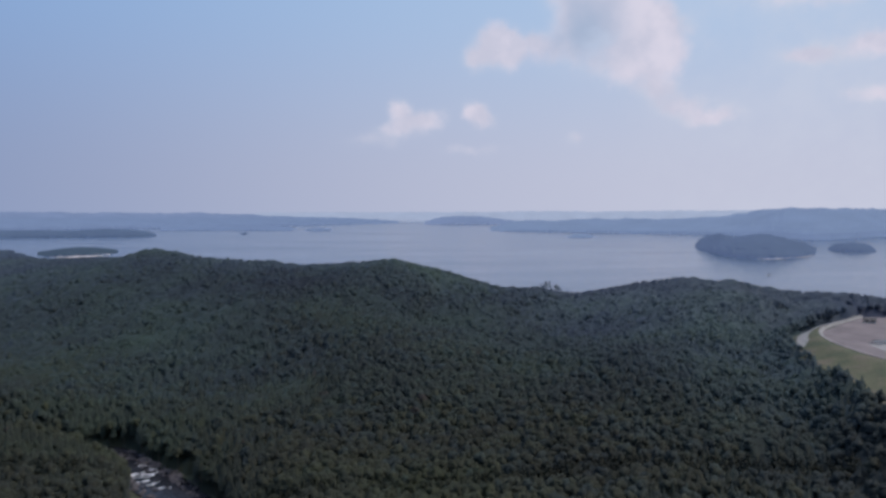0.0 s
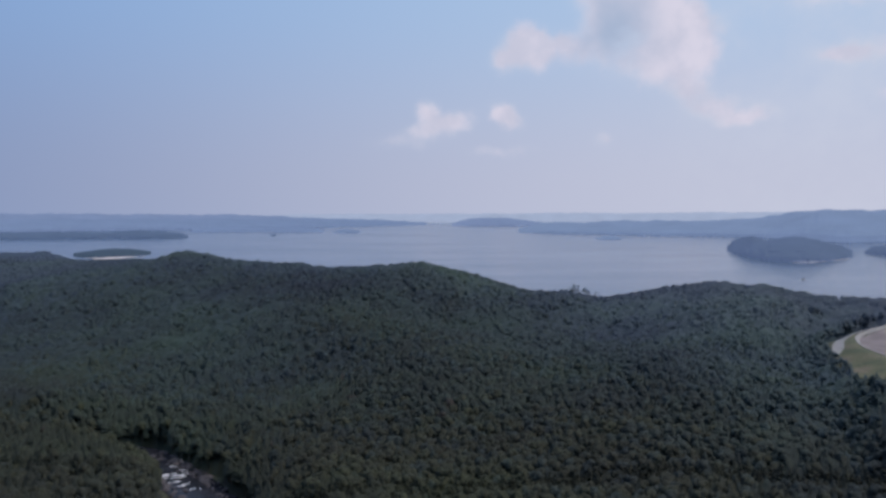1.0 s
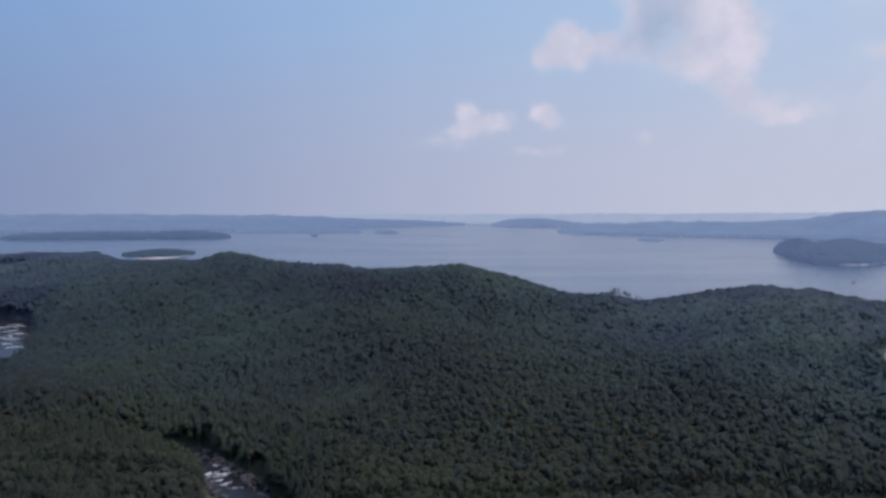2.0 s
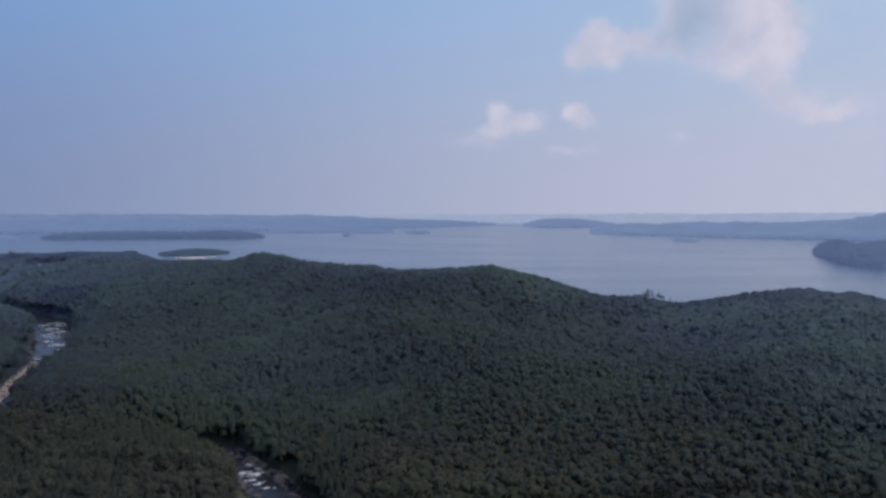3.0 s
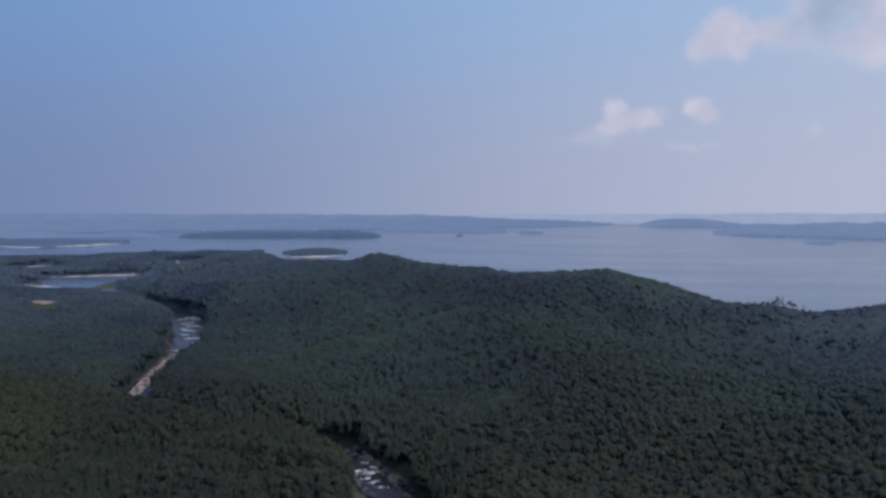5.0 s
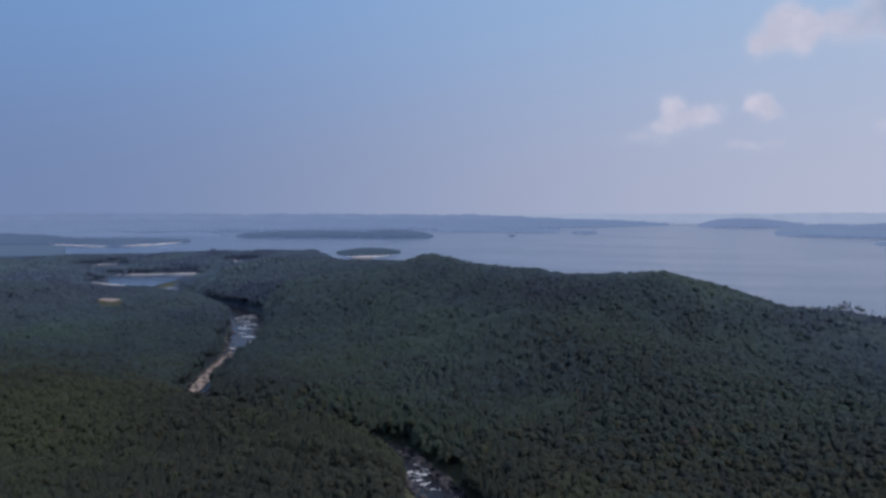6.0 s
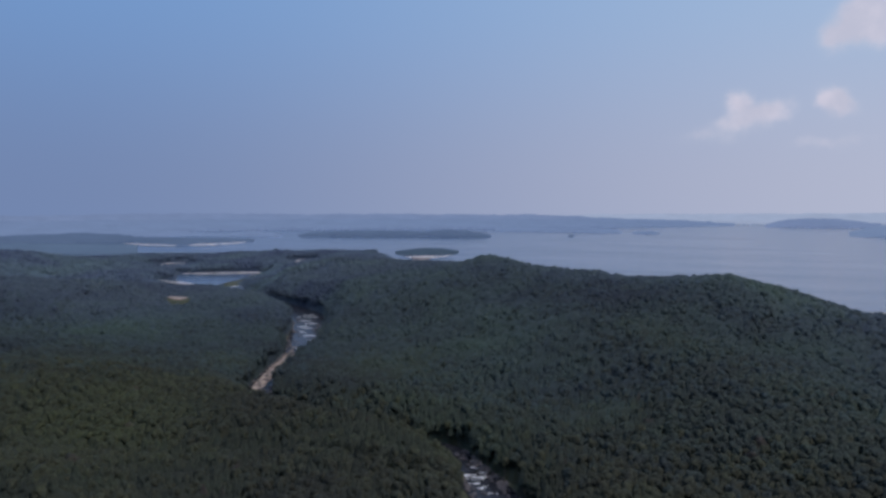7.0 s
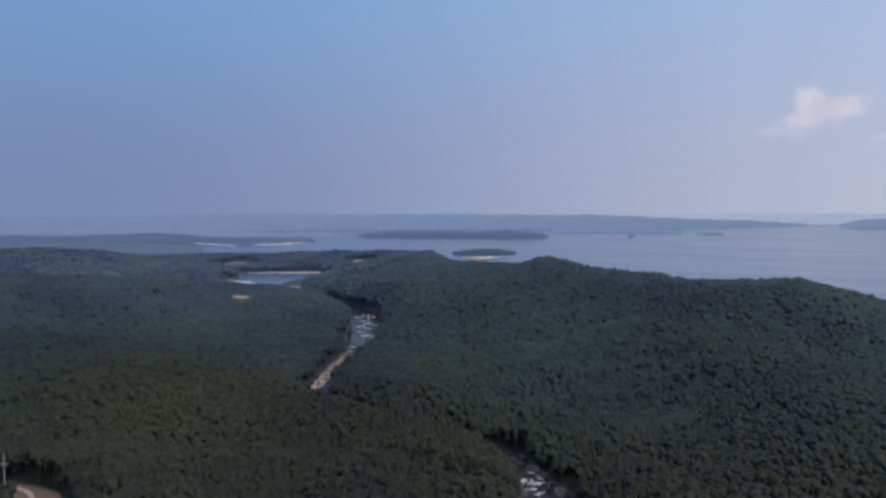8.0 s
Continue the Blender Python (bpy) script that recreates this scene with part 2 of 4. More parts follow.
BARK = m.set(color=m.ramp(m.noise(0.3, 4.0, 0.7, (1, 1, 0.2)), (0.3, (0.06, 0.045, 0.035)), (0.7, (0.16, 0.13, 0.10))), rough=0.9)

m = Mat("forest_floor")
litter = m.ramp(m.noise(3.0, 5.0), (0.3, (0.030, 0.030, 0.018)), (0.55, (0.050, 0.050, 0.026)), (0.75, (0.085, 0.072, 0.045)))
GROUND = m.set(color=m.mix(0.6, litter, m.ramp(m.noise(60.0, 4.0), (0.35, (0.025, 0.034, 0.018)), (0.7, (0.055, 0.062, 0.030)))), rough=0.95)

m = Mat("lake_water")
m.bump(m.noise(9.0, 6.0, 0.65, (1.0, 2.2, 1.0)), 0.35, 0.35)
LAKE = m.set(color=m.ramp(m.noise(420.0, 4.0, 0.6, (1, 2.5, 1)), (0.35, (0.056, 0.088, 0.148)), (0.65, (0.066, 0.100, 0.164))), rough=m.ramp(m.noise(260.0, 4.0, 0.6, (0.6, 2.5, 1)), (0.35, (0.16, 0.16, 0.16)), (0.65, (0.21, 0.21, 0.21))), ior=1.33)

m = Mat("river_water")
m.bump(m.noise(1.6, 6.0, 0.7), 0.3, 0.2)
RIVER = m.set(color=m.ramp(m.noise(6.0, 4.0), (0.35, (0.012, 0.013, 0.018)), (0.7, (0.026, 0.027, 0.034))), rough=0.15, ior=1.33, spec=0.16)

m = Mat("white_water")
m.bump(m.noise(0.5, 5.0, 0.7), 1.0, 0.2)
FOAM = m.set(color=m.ramp(m.noise(0.8, 5.0, 0.7), (0.25, (0.40, 0.42, 0.45)), (0.5, (0.80, 0.80, 0.81))), rough=0.6)

m = Mat("river_rock")
m.bump(m.noise(0.6, 6.0, 0.7), 0.8, 0.2)
ROCK = m.set(color=m.mix(m.noise(5.0, 3.0), m.ramp(m.noise(0.7, 5.0), (0.3, (0.034, 0.031, 0.034)), (0.7, (0.090, 0.077, 0.080))), (0.062, 0.055, 0.060)), rough=0.85)

m = Mat("river_bar")
m.bump(m.noise(0.8, 6.0, 0.7), 0.9, 0.3)
BAR = m.set(color=m.ramp(m.noise(3.6, 5.0, 0.75), (0.38, (0.05, 0.042, 0.038)), (0.48, (0.17, 0.13, 0.108)), (0.58, (0.38, 0.30, 0.25))), rough=0.92)

m = Mat("tan_sand")
m.bump(m.noise(0.9, 6.0, 0.7), 0.6, 0.15)
SAND = m.set(color=m.mix(m.noise(11.0, 4.0), m.ramp(m.noise(1.5, 5.0), (0.3, (0.20, 0.15, 0.125)), (0.7, (0.34, 0.27, 0.235))), (0.25, 0.20, 0.18)), rough=0.92)

m = Mat("basin_sand")
m.bump(m.noise(0.9, 6.0, 0.7), 0.5, 0.1)
BASIN = m.set(color=m.mix(m.noise(30.0, 4.0), m.ramp(m.noise(5.0, 5.0, 0.65), (0.3, (0.105, 0.084, 0.084)), (0.7, (0.190, 0.150, 0.146))), m.ramp(m.noise(14.0, 5.0, 0.6), (0.4, (0.09, 0.076, 0.08)), (0.65, (0.185, 0.155, 0.155)))), rough=0.85)

m = Mat("brown_dirt")
m.bump(m.noise(0.6, 6.0, 0.7), 0.6, 0.12)
DIRT = m.set(color=m.mix(m.noise(6.0, 4.0), m.ramp(m.noise(1.0, 5.0), (0.3, (0.085, 0.050, 0.037)), (0.7, (0.15, 0.095, 0.072))), (0.095, 0.066, 0.046)), rough=0.95)

m = Mat("pale_shore_sand")
BEACH = m.set(color=m.ramp(m.noise(6.0, 5.0), (0.3, (0.48, 0.43, 0.42)), (0.7, (0.70, 0.66, 0.65))), rough=0.9)

m = Mat("mown_grass")
m.bump(m.noise(0.5, 4.0), 0.5, 0.1)
GRASS = m.set(color=m.mix(1.0, m.ramp(m.noise(16.0, 4.0), (0.36, (0.050, 0.060, 0.030)), (0.5, (0.078, 0.078, 0.040)), (0.64, (0.108, 0.084, 0.060))), m.ramp(m.noise(1.2, 4.0), (0.3, (0.7, 0.7, 0.7)), (0.7, (1.25, 1.25, 1.25))), "MULTIPLY"), rough=0.95)

m = Mat("pale_gravel")
m.bump(m.noise(0.25, 4.0), 0.4, 0.05)
GRAVEL = m.set(color=m.ramp(m.noise(2.0, 6.0), (0.3, (0.17, 0.162, 0.155)), (0.7, (0.28, 0.27, 0.26))), rough=0.9)

m = Mat("weathered_wood")
WOOD = m.set(color=m.ramp(m.noise(0.2, 4.0, 0.7, (1, 1, 0.1)), (0.3, (0.30, 0.27, 0.24)), (0.7, (0.46, 0.43, 0.39))), rough=0.8)
m = Mat("pale_metal_roof")
ROOF = m.set(color=m.ramp(m.noise(1.5, 4.0), (0.3, (0.13, 0.14, 0.14)), (0.7, (0.20, 0.205, 0.20))), rough=0.5)
m = Mat("dark_roof")
DARKROOF = m.set(color=m.ramp(m.noise(1.0, 4.0), (0.3, (0.03, 0.03, 0.03)), (0.7, (0.06, 0.055, 0.05))), rough=0.7)
m = Mat("siding")
SIDING = m.set(color=m.ramp(m.noise(0.8, 4.0), (0.3, (0.42, 0.38, 0.33)), (0.7, (0.56, 0.52, 0.47))), rough=0.8)
m = Mat("window_glass")
GLASS = m.set(color=(0.02, 0.025, 0.03), rough=0.05)
m = Mat("porcelain")
CERAMIC = m.set(color=m.ramp(m.noise(0.1, 2.0), (0.3, (0.30, 0.28, 0.26)), (0.7, (0.38, 0.36, 0.33))), rough=0.2)


def haze_glow_backdrop(name, tone, air):
    """Far shores seen only as tone: woodland with the air's haze painted as glow."""
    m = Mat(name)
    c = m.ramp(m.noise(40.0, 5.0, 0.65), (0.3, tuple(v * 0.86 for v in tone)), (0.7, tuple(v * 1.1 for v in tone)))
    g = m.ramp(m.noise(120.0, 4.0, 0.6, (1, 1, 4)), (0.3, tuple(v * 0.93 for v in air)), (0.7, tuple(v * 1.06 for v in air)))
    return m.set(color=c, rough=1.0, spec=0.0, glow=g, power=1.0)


# second colour: blue haze for that distance, put into the emission
SHORE_A = haze_glow_backdrop("distant_shore_a", (0.03, 0.04, 0.045), (0.158, 0.215, 0.365))
SHORE_D = haze_glow_backdrop("distant_shore_d", (0.025, 0.035, 0.04), (0.072, 0.106, 0.200))
SHORE_E = haze_glow_backdrop("distant_shore_e", (0.01, 0.02, 0.025), (0.178, 0.230, 0.390))
SHORE_F = haze_glow_backdrop("distant_plain", (0.03, 0.042, 0.05), (0.072, 0.108, 0.190))
SHORE_G = haze_glow_backdrop("distant_island_wood", (0.018, 0.025, 0.026), (0.040, 0.062, 0.108))
SHORE_I = haze_glow_backdrop("distant_island", (0.022, 0.030, 0.030), (0.084, 0.118, 0.222))
SHORE_B = haze_glow_backdrop("distant_shore_b", (0.02, 0.03, 0.035), (0.155, 0.210, 0.365))
SHORE_C = haze_glow_backdrop("distant_shore_c", (0.01, 0.02, 0.025), (0.345, 0.400, 0.550))

# ---------------------------------------------------------------- the lie of the land (lake level is zero)
RIVER_LINE = [(-60, 190, -23, 5), (-84, 226, -22.5, 5.5), (-102, 244, -22, 6), (-118, 258, -22, 6.5), (-136, 275, -21.5, 6), (-168, 271, -21.3, 6), (-212, 273, -21, 6), (-252, 291, -20.6, 5.5),
              (-277, 316, -20.3, 4.5), (-293, 345, -20, 4.5), (-307, 378, -19.5, 5), (-318, 408, -19, 8), (-348, 452, -18.5, 10.5),
              (-390, 516, -18, 12.5), (-428, 560, -17.6, 14), (-500, 605, -17.2, 11), (-600, 660, -16.6, 12), (-680, 715, -16, 16)]
POOL = [(-690, 705), (-666, 684), (-715, 742), (-765, 884), (-820, 860), (-882, 822), (-795, 740), (-740, 712)]
WEST_RIDGE = [(33.5, 1180, 3), (33.5, 930, 13), (28, 800, 13), (26, 765, 15)]
MAIN_RIDGE = [(24.6, 712, 20), (23, 700, 27), (17, 640, 20), (12, 590, 19), (8, 582, 21.5), (4, 565, 25), (0, 568, 15.5), (-4, 555, 8), (-8.6, 600, 4.5),
              (-12, 585, 2.5), (-14.5, 570, 7.5), (-18.6, 560, 8.8), (-22, 550, 9), (-25, 520, 7), (-32, 480, 10), (-45, 460, 14), (-70, 480, 16)]
SPUR = [(14, 520, 12), (13, 460, 6), (5, 380, -2), (0, 310, -9), (-8, 262, -14), (-17, 215, -19)]
RIGHT_SLOPE = [(-22, 470, 6), (-24, 400, 4), (-23, 330, -1), (-26, 270, -5), (-33, 200, -7)]
NEAR_HILL = [(28, 170, -15), (29.5, 208, -10), (36, 264, -9), (43, 322, -6.5), (54, 410, -3), (62, 480, 8), (80, 520, 14)]
NEAR_BENCH = [(48, 205, -9), (63, 245, -2), (75, 230, 0)]
LEFT_RIDGE = [(44, 640, -14), (47, 715, -9), (52, 780, 2.5), (54.3, 780, 6), (63, 780, 16.5), (80, 800, 20)]
KNOLL = [(46.0, 738, -1), (47.4, 746, -1)]
FAR_HILL = [(51, 1180, -9), (54, 1210, 3), (57, 1230, 14), (61, 1250, 23), (70, 1300, 21)]
PENINSULA = [(32.6, 1330, 1.5), (36, 1340, 2.2), (40, 1400, 1.0), (42, 1400, -2.5), (44, 1400, -4), (47, 1400, -4), (50, 1420, -4), (56, 1480, -9), (70, 1600, -8)]
VALLEY_SHELF = [(34, 1080, -2), (37, 1150, -5), (39, 1230, -6)]
LAND = [(MAIN_RIDGE, 150), (WEST_RIDGE, 112), (SPUR, 75), (RIGHT_SLOPE, 105), (NEAR_HILL, 85), (NEAR_BENCH, 70), (LEFT_RIDGE, 105), (FAR_HILL, 150), (KNOLL, 30), (PENINSULA, 100),
        (VALLEY_SHELF, 90)]
LAND = [([(*at(a, d), z) for a, d, z in line], w) for line, w in LAND]
LAKE_AZ = (-75, -45, -32, -25, -18.6, -12, -8.6, -4, 4, 12, 17, 23, 28, 30.4, 31.2, 32, 38, 44, 48, 50, 50.8, 51.4, 70)
LAKE_D = (480, 465, 485, 525, 565, 590, 606, 562, 566, 600, 650, 712, 815, 950, 1180, 1330, 1390, 1430, 1450, 1560, 1900, 4840, 4840)
DIVIDE = [LAND[0][0], LAND[1][0]]
# basin behind a grassed bank: west edges of the bank and of the basin, by northing
BANK_Y = (150, 180, 222, 257, 287, 314, 335, 355, 372, 392)
BANK_OUT = (124, 130, 139, 148, 156, 162, 169, 181, 205, 226)
BANK_IN = (216, 204, 192, 181, 176, 176.5, 182, 194, 215, 237)


def rounded(values, fine, reach=9):
    """The same edge with its corners rounded."""
    v = np.pad(np.interp(fine, BANK_Y, values), reach, mode="reflect", reflect_type="odd")
    k = np.hanning(2 * reach + 3)[1:-1]
    return np.convolve(v, k / k.sum(), mode="valid")


BANK_FINE = np.arange(150, 393, 2.0)
BANK_Y, BANK_OUT, BANK_IN = BANK_FINE, rounded(BANK_OUT, BANK_FINE), rounded(BANK_IN, BANK_FINE)


def bank_mask(x, y):
    """1 on the bank and basin, falling to 0 round it."""
    xo = np.interp(y, BANK_Y, BANK_OUT)
    return step(-26, 0, x - xo) * step(100, 150, y) * (1 - step(392, 406, y)) * (1 - step(300, 340, x))


def height(x, y):
    x, y = np.asarray(x, float), np.asarray(y, float)
    base = np.clip(-24 + 0.013 * (y - 250), -26, -13)
    total, k = np.zeros(x.shape), 0.35
    # the divide falls off steeply on its lake side
    far = np.hypot(x, y) - np.interp(np.degrees(np.arctan2(-x, y)), LAKE_AZ, LAKE_D)
    for line, w in LAND:
        d, z = along(x, y, line)
        if line in DIVIDE:
            d = d * (1 + 1.9 * step(0, 35, far))
        h = base + (z - base) * np.exp(-(d / w) ** 2)
        total = total + np.exp(k * (h - base))
    h = base + np.log(total - len(LAND) + 1) / k
    rough = np.clip((h - base) / 12, 0.25, 1)
    h = h + rough * (5.0 * (vnoise(x, y, 95, 1) - 0.5) + 2.6 * (vnoise(x, y, 38, 2) - 0.5))
    h = h + 1.0 * (vnoise(x, y, 16, 3) - 0.5)
    # gullies and knolls on the valley side, dying out towards the divide
    h = h + rough * 11.0 * (vnoise(x + 0.5 * y, y - 0.3 * x, 75, 4) - 0.5) * (1 - step(430, 540, np.hypot(x, y))) * step(200, 300, np.hypot(x, y))
    m = bank_mask(x, y)
    xi, xo = np.interp(y, BANK_Y, BANK_IN), np.interp(y, BANK_Y, BANK_OUT)
    across = np.clip((x - xo) / np.maximum(xi - xo, 1), 0, 1)
    shelf = np.where(x > xi, 13.0 - 1.0 * step(0, 25, x - xi), 10.5 + 3.5 * step(0, 0.8, across))
    h = h * (1 - m) + shelf * m
    d, z, w = along(x, y, RIVER_LINE)
    e = step(w * 0.9, w + 26, d)
    h = np.where(d < w + 26, (z - 1.1) * (1 - e) + h * e, h)
    pm = 1 - step(0, 40, pool_distance(x, y))
    h = h * (1 - pm) + -17.2 * pm
    return h


def inside(x, y, poly):
    x, y = np.asarray(x, float), np.asarray(y, float)
    res = np.zeros(x.shape, bool)
    for (x0, y0), (x1, y1) in zip(poly, poly[1:] + poly[:1]):
        cross = ((y0 > y) != (y1 > y)) & (x < (x1 - x0) * (y - y0) / (y1 - y0 + 1e-12) + x0)
        res ^= cross
    return res


def pool_distance(x, y):
    d = along(x, y, POOL + POOL[:1])[0]
    return np.where(inside(x, y, POOL), 0.0, d)


def build_ground():
    """One sheet, fine in the near valley and coarse in the distance."""
    def axis(lo, hi, fine_lo, fine_hi, s):
        mid = list(np.arange(fine_lo, fine_hi, s))
        up, v, st = [], fine_hi, s
        while v < hi:
            up.append(v)
            v, st = v + st, st * 1.08
        dn, v, st = [], fine_lo - s, s
        while v > lo:
            dn.append(v)
            v, st = v - st, st * 1.08
        return np.array([lo] + dn[::-1] + mid + up + [hi])
    xs, ys = axis(-4900, 4900, -760, 560, 6.0), axis(-2500, 4900, 90, 950, 6.0)
    X, Y = np.meshgrid(xs, ys)
    Z = height(X, Y)
    me = mesh_from("ground", np.stack([X, Y, Z], -1).reshape(-1, 3), grid_faces(len(ys), len(xs)), [GROUND], smooth=True)
    tagged(new("ground", me), "wooded valley floor and hills of dark leaf litter", "ground", kind="structure")


build_ground()


def build_lake():
    edge = list(zip(LAKE_AZ, LAKE_D))
    az, dd = np.array(LAKE_AZ, float), np.array(LAKE_D, float)
    rows = []
    for u in np.linspace(0, 1, 14) ** 1.6:
        rows.append([(*at(a, d + (4850 - d) * u), 0.0) for a, d in zip(az, dd)])
    verts = np.array(rows).reshape(-1, 3)
    me = mesh_from("lake", verts, grid_faces(len(rows), len(edge)), [LAKE], smooth=True)
    tagged(new("lake", me), "wide calm grey-blue lake under summer haze", "lake", kind="structure")


build_lake()


def strip(name, line, material, label, category, lift=0.0, sub=6, wobble=0.0, kind="structure", taper=False):
    """A ribbon along (x, y, z, half width)."""
    pts = []
    for p, q in zip(line, line[1:]):
        for i in range(sub):
            t = i / sub
            pts.append([a + (b - a) * t for a, b in zip(p, q)])
    pts.append(list(line[-1]))
    pts = np.array(pts)
    for _ in range(4):
        pts[1:-1] = (pts[:-2] + 2 * pts[1:-1] + pts[2:]) / 4
    tan = np.gradient(pts[:, :2], axis=0)
    tan /= np.linalg.norm(tan, axis=1)[:, None]
    nor = np.stack([-tan[:, 1], tan[:, 0]], 1)
    cols = np.linspace(-1, 1, 7)
    w = pts[:, 3:4] * (1 + wobble * (vnoise(pts[:, 0], pts[:, 1], 14, 5)[:, None] - 0.5))
    if taper:
        w = w * np.sin(np.pi * np.linspace(0.03, 0.97, len(pts)))[:, None] ** 0.6
    V = np.zeros((len(pts), 7, 3))
    V[:, :, :2] = pts[:, None, :2] + nor[:, None] * (w * cols)[..., None]
    V[:, :, 2] = pts[:, None, 2] + lift
    me = mesh_from(name, V.reshape(-1, 3), grid_faces(len(pts), 7), [material], smooth=True)
    return tagged(new(name, me), label, category, kind=kind), V


strip("river", [(x, y, z, w + 3) for x, y, z, w in RIVER_LINE], RIVER, "shallow dark river running over rock ledges", "river")


def sheet(name, poly, z, material, label, category):
    bm = bmesh.new()
    f = bm.faces.new([bm.verts.new((x, y, z)) for x, y in poly])
    if f.normal.z < 0:
        f.normal_flip()
    bmesh.ops.triangulate(bm, faces=bm.faces[:])
    me = bpy.data.meshes.new(name)
    bm.to_mesh(me)
    bm.free()
    me.materials.append(material)
    return tagged(new(name, me), label, category, kind="structure")


bigger = [(-770 + (x + 770) * 1.06, 775 + (y - 775) * 1.06) for x, y in POOL]
sheet("river_pool", bigger, -16.0, LAKE, "still pool where the river widens", "pool")


def draped(name, xs_of, ys, cols, material, label, category, lift=0.4):
    """A patch that lies on the ground between two edges given by northing."""
    V = []
    for y in ys:
        x0, x1 = xs_of(y)
        xs = np.linspace(x0, x1, cols)
        V.append(np.stack([xs, np.full(cols, y), height(xs, np.full(cols, y)) + lift], -1))
    me = mesh_from(name, np.array(V).reshape(-1, 3), grid_faces(len(ys), cols), [material], smooth=True)
    return tagged(new(name, me), label, category, kind="structure")


def bank_out(y):
    return float(np.interp(y, BANK_Y, BANK_OUT)) + 1.5 * math.sin(y / 17)


def bank_in(y):
    return float(np.interp(y, BANK_Y, BANK_IN))


YS = np.arange(152, 396, 3.0)
draped("grass_bank", lambda y: (bank_out(y), bank_in(y) - 1.0), YS, 16, GRASS, "mown yellow-green grass bank round a basin", "grass bank", 0.5)
draped("basin_floor", lambda y: (bank_in(y) + 1.0, 335), YS, 24, BASIN, "bare pinkish sand floor of a drained basin", "sand flat", 0.5)
draped("kerb_path", lambda y: (bank_in(y) - 1.1, bank_in(y) + 1.1), YS, 4, GRAVEL, "pale gravel path along the basin edge", "path", 0.75)
draped("bank_road", lambda y: (bank_out(y) + 0.2, bank_out(y) + 0.4 + (5.2 + 3.5 * min(1, max(0, (y - 335) / 20))) * min(1, max(0.02, (y - 312) / 14))), np.arange(312, 396, 2.0), 5, GRAVEL, "pale gravel road curving round the grass bank", "road", 0.8)


# ---------------------------------------------------------------- far shores and islands, their haze painted in as glow
def far_shore(name, line, depth, material, label, seed=0, bumps=5.0, category="far shore", cell=18.0, crowns=0.0):
    """A wooded landform along (bearing, distance of the waterline, crest height), with a lumpy canopy; crowns: height of single treetops."""
    pts = []
    for p, q in zip(line, line[1:]):
        n = max(2, int(math.dist(at(*p[:2]), at(*q[:2])) / cell))
        for i in range(n):
            pts.append([a + (b - a) * i / n for a, b in zip(p, q)])
    pts.append(list(line[-1]))
    pts = np.array(pts, float)
    az, d, z = pts.T
    for _ in range(3 if cell > 10 else 8):
        z[1:-1] = (z[:-2] + 2 * z[1:-1] + z[2:]) / 4
        d[1:-1] = (d[:-2] + 2 * d[1:-1] + d[2:]) / 4
    us = (0.0, 0.01, 0.06, 0.16, 0.30, 0.45, 0.58, 0.75, 0.9, 1.0)
    hs = (-1.5, 0.20, 0.36, 0.55, 0.80, 0.97, 1.0, 0.8, 0.45, -1.0)
    if crowns:
        fine = np.concatenate([[0.0, 0.01], np.arange(0.01 + cell / depth, 0.97, cell / depth), [1.0]])
        us, hs = fine, np.interp(fine, us, hs)
    rnd = np.random.default_rng(seed)
    V = np.zeros((len(pts), len(us), 3))
    for j, (u, hgt) in enumerate(zip(us, hs)):
        r = d + depth * u + (20 * (vnoise(az * 40, d * 0, 11, seed) - 0.5) if 0 < u < 0.1 else 0)
        V[:, j, 0], V[:, j, 1] = -r * np.sin(np.radians(az)), r * np.cos(np.radians(az))
        lump = bumps * (vnoise(V[:, j, 0], V[:, j, 1], 26, seed + 3) - 0.5) + 1.6 * bumps * (vnoise(V[:, j, 0], V[:, j, 1], 140, seed + 4) - 0.5)
        lump = lump + crowns * (rnd.random(len(pts)) - 0.5)
        V[:, j, 2] = z * hgt + (lump * min(1, hgt * 1.6) * np.clip(z / 12, 0, 1) if hgt > 0 else 0)
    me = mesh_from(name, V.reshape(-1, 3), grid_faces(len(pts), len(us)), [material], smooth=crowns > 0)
    return tagged(new(name, me), label, category, kind="structure")


hazy = "wooded far shore, blue with painted haze"
far_shore("backdrop_range", [(-75, 4580, 74), (-50, 4580, 72), (-38, 4580, 74), (-30, 4580, 72), (-20, 4580, 68), (-8, 4580, 64), (0, 4580, 60), (6, 4580, 61), (14, 4580, 62), (20, 4580, 50), (26, 4580, 20)], 260, SHORE_C, "far wooded hills fading into painted haze", 11, 6)
far_shore("backdrop_west_range", [(9, 4440, 6), (12, 4420, 34), (17.5, 4370, 58), (24, 4350, 68), (36, 4350, 72), (44, 4300, 80), (50, 4300, 84), (56, 4350, 74), (70, 4300, 70), (95, 4300, 72)], 380, SHORE_E, "far wooded hills fading into painted haze", 22, 7)
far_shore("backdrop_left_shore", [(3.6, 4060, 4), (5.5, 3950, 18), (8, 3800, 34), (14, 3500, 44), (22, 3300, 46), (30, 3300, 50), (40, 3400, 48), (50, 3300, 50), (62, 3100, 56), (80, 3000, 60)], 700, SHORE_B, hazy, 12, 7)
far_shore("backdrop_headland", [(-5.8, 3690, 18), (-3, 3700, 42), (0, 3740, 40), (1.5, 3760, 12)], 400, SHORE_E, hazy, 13)
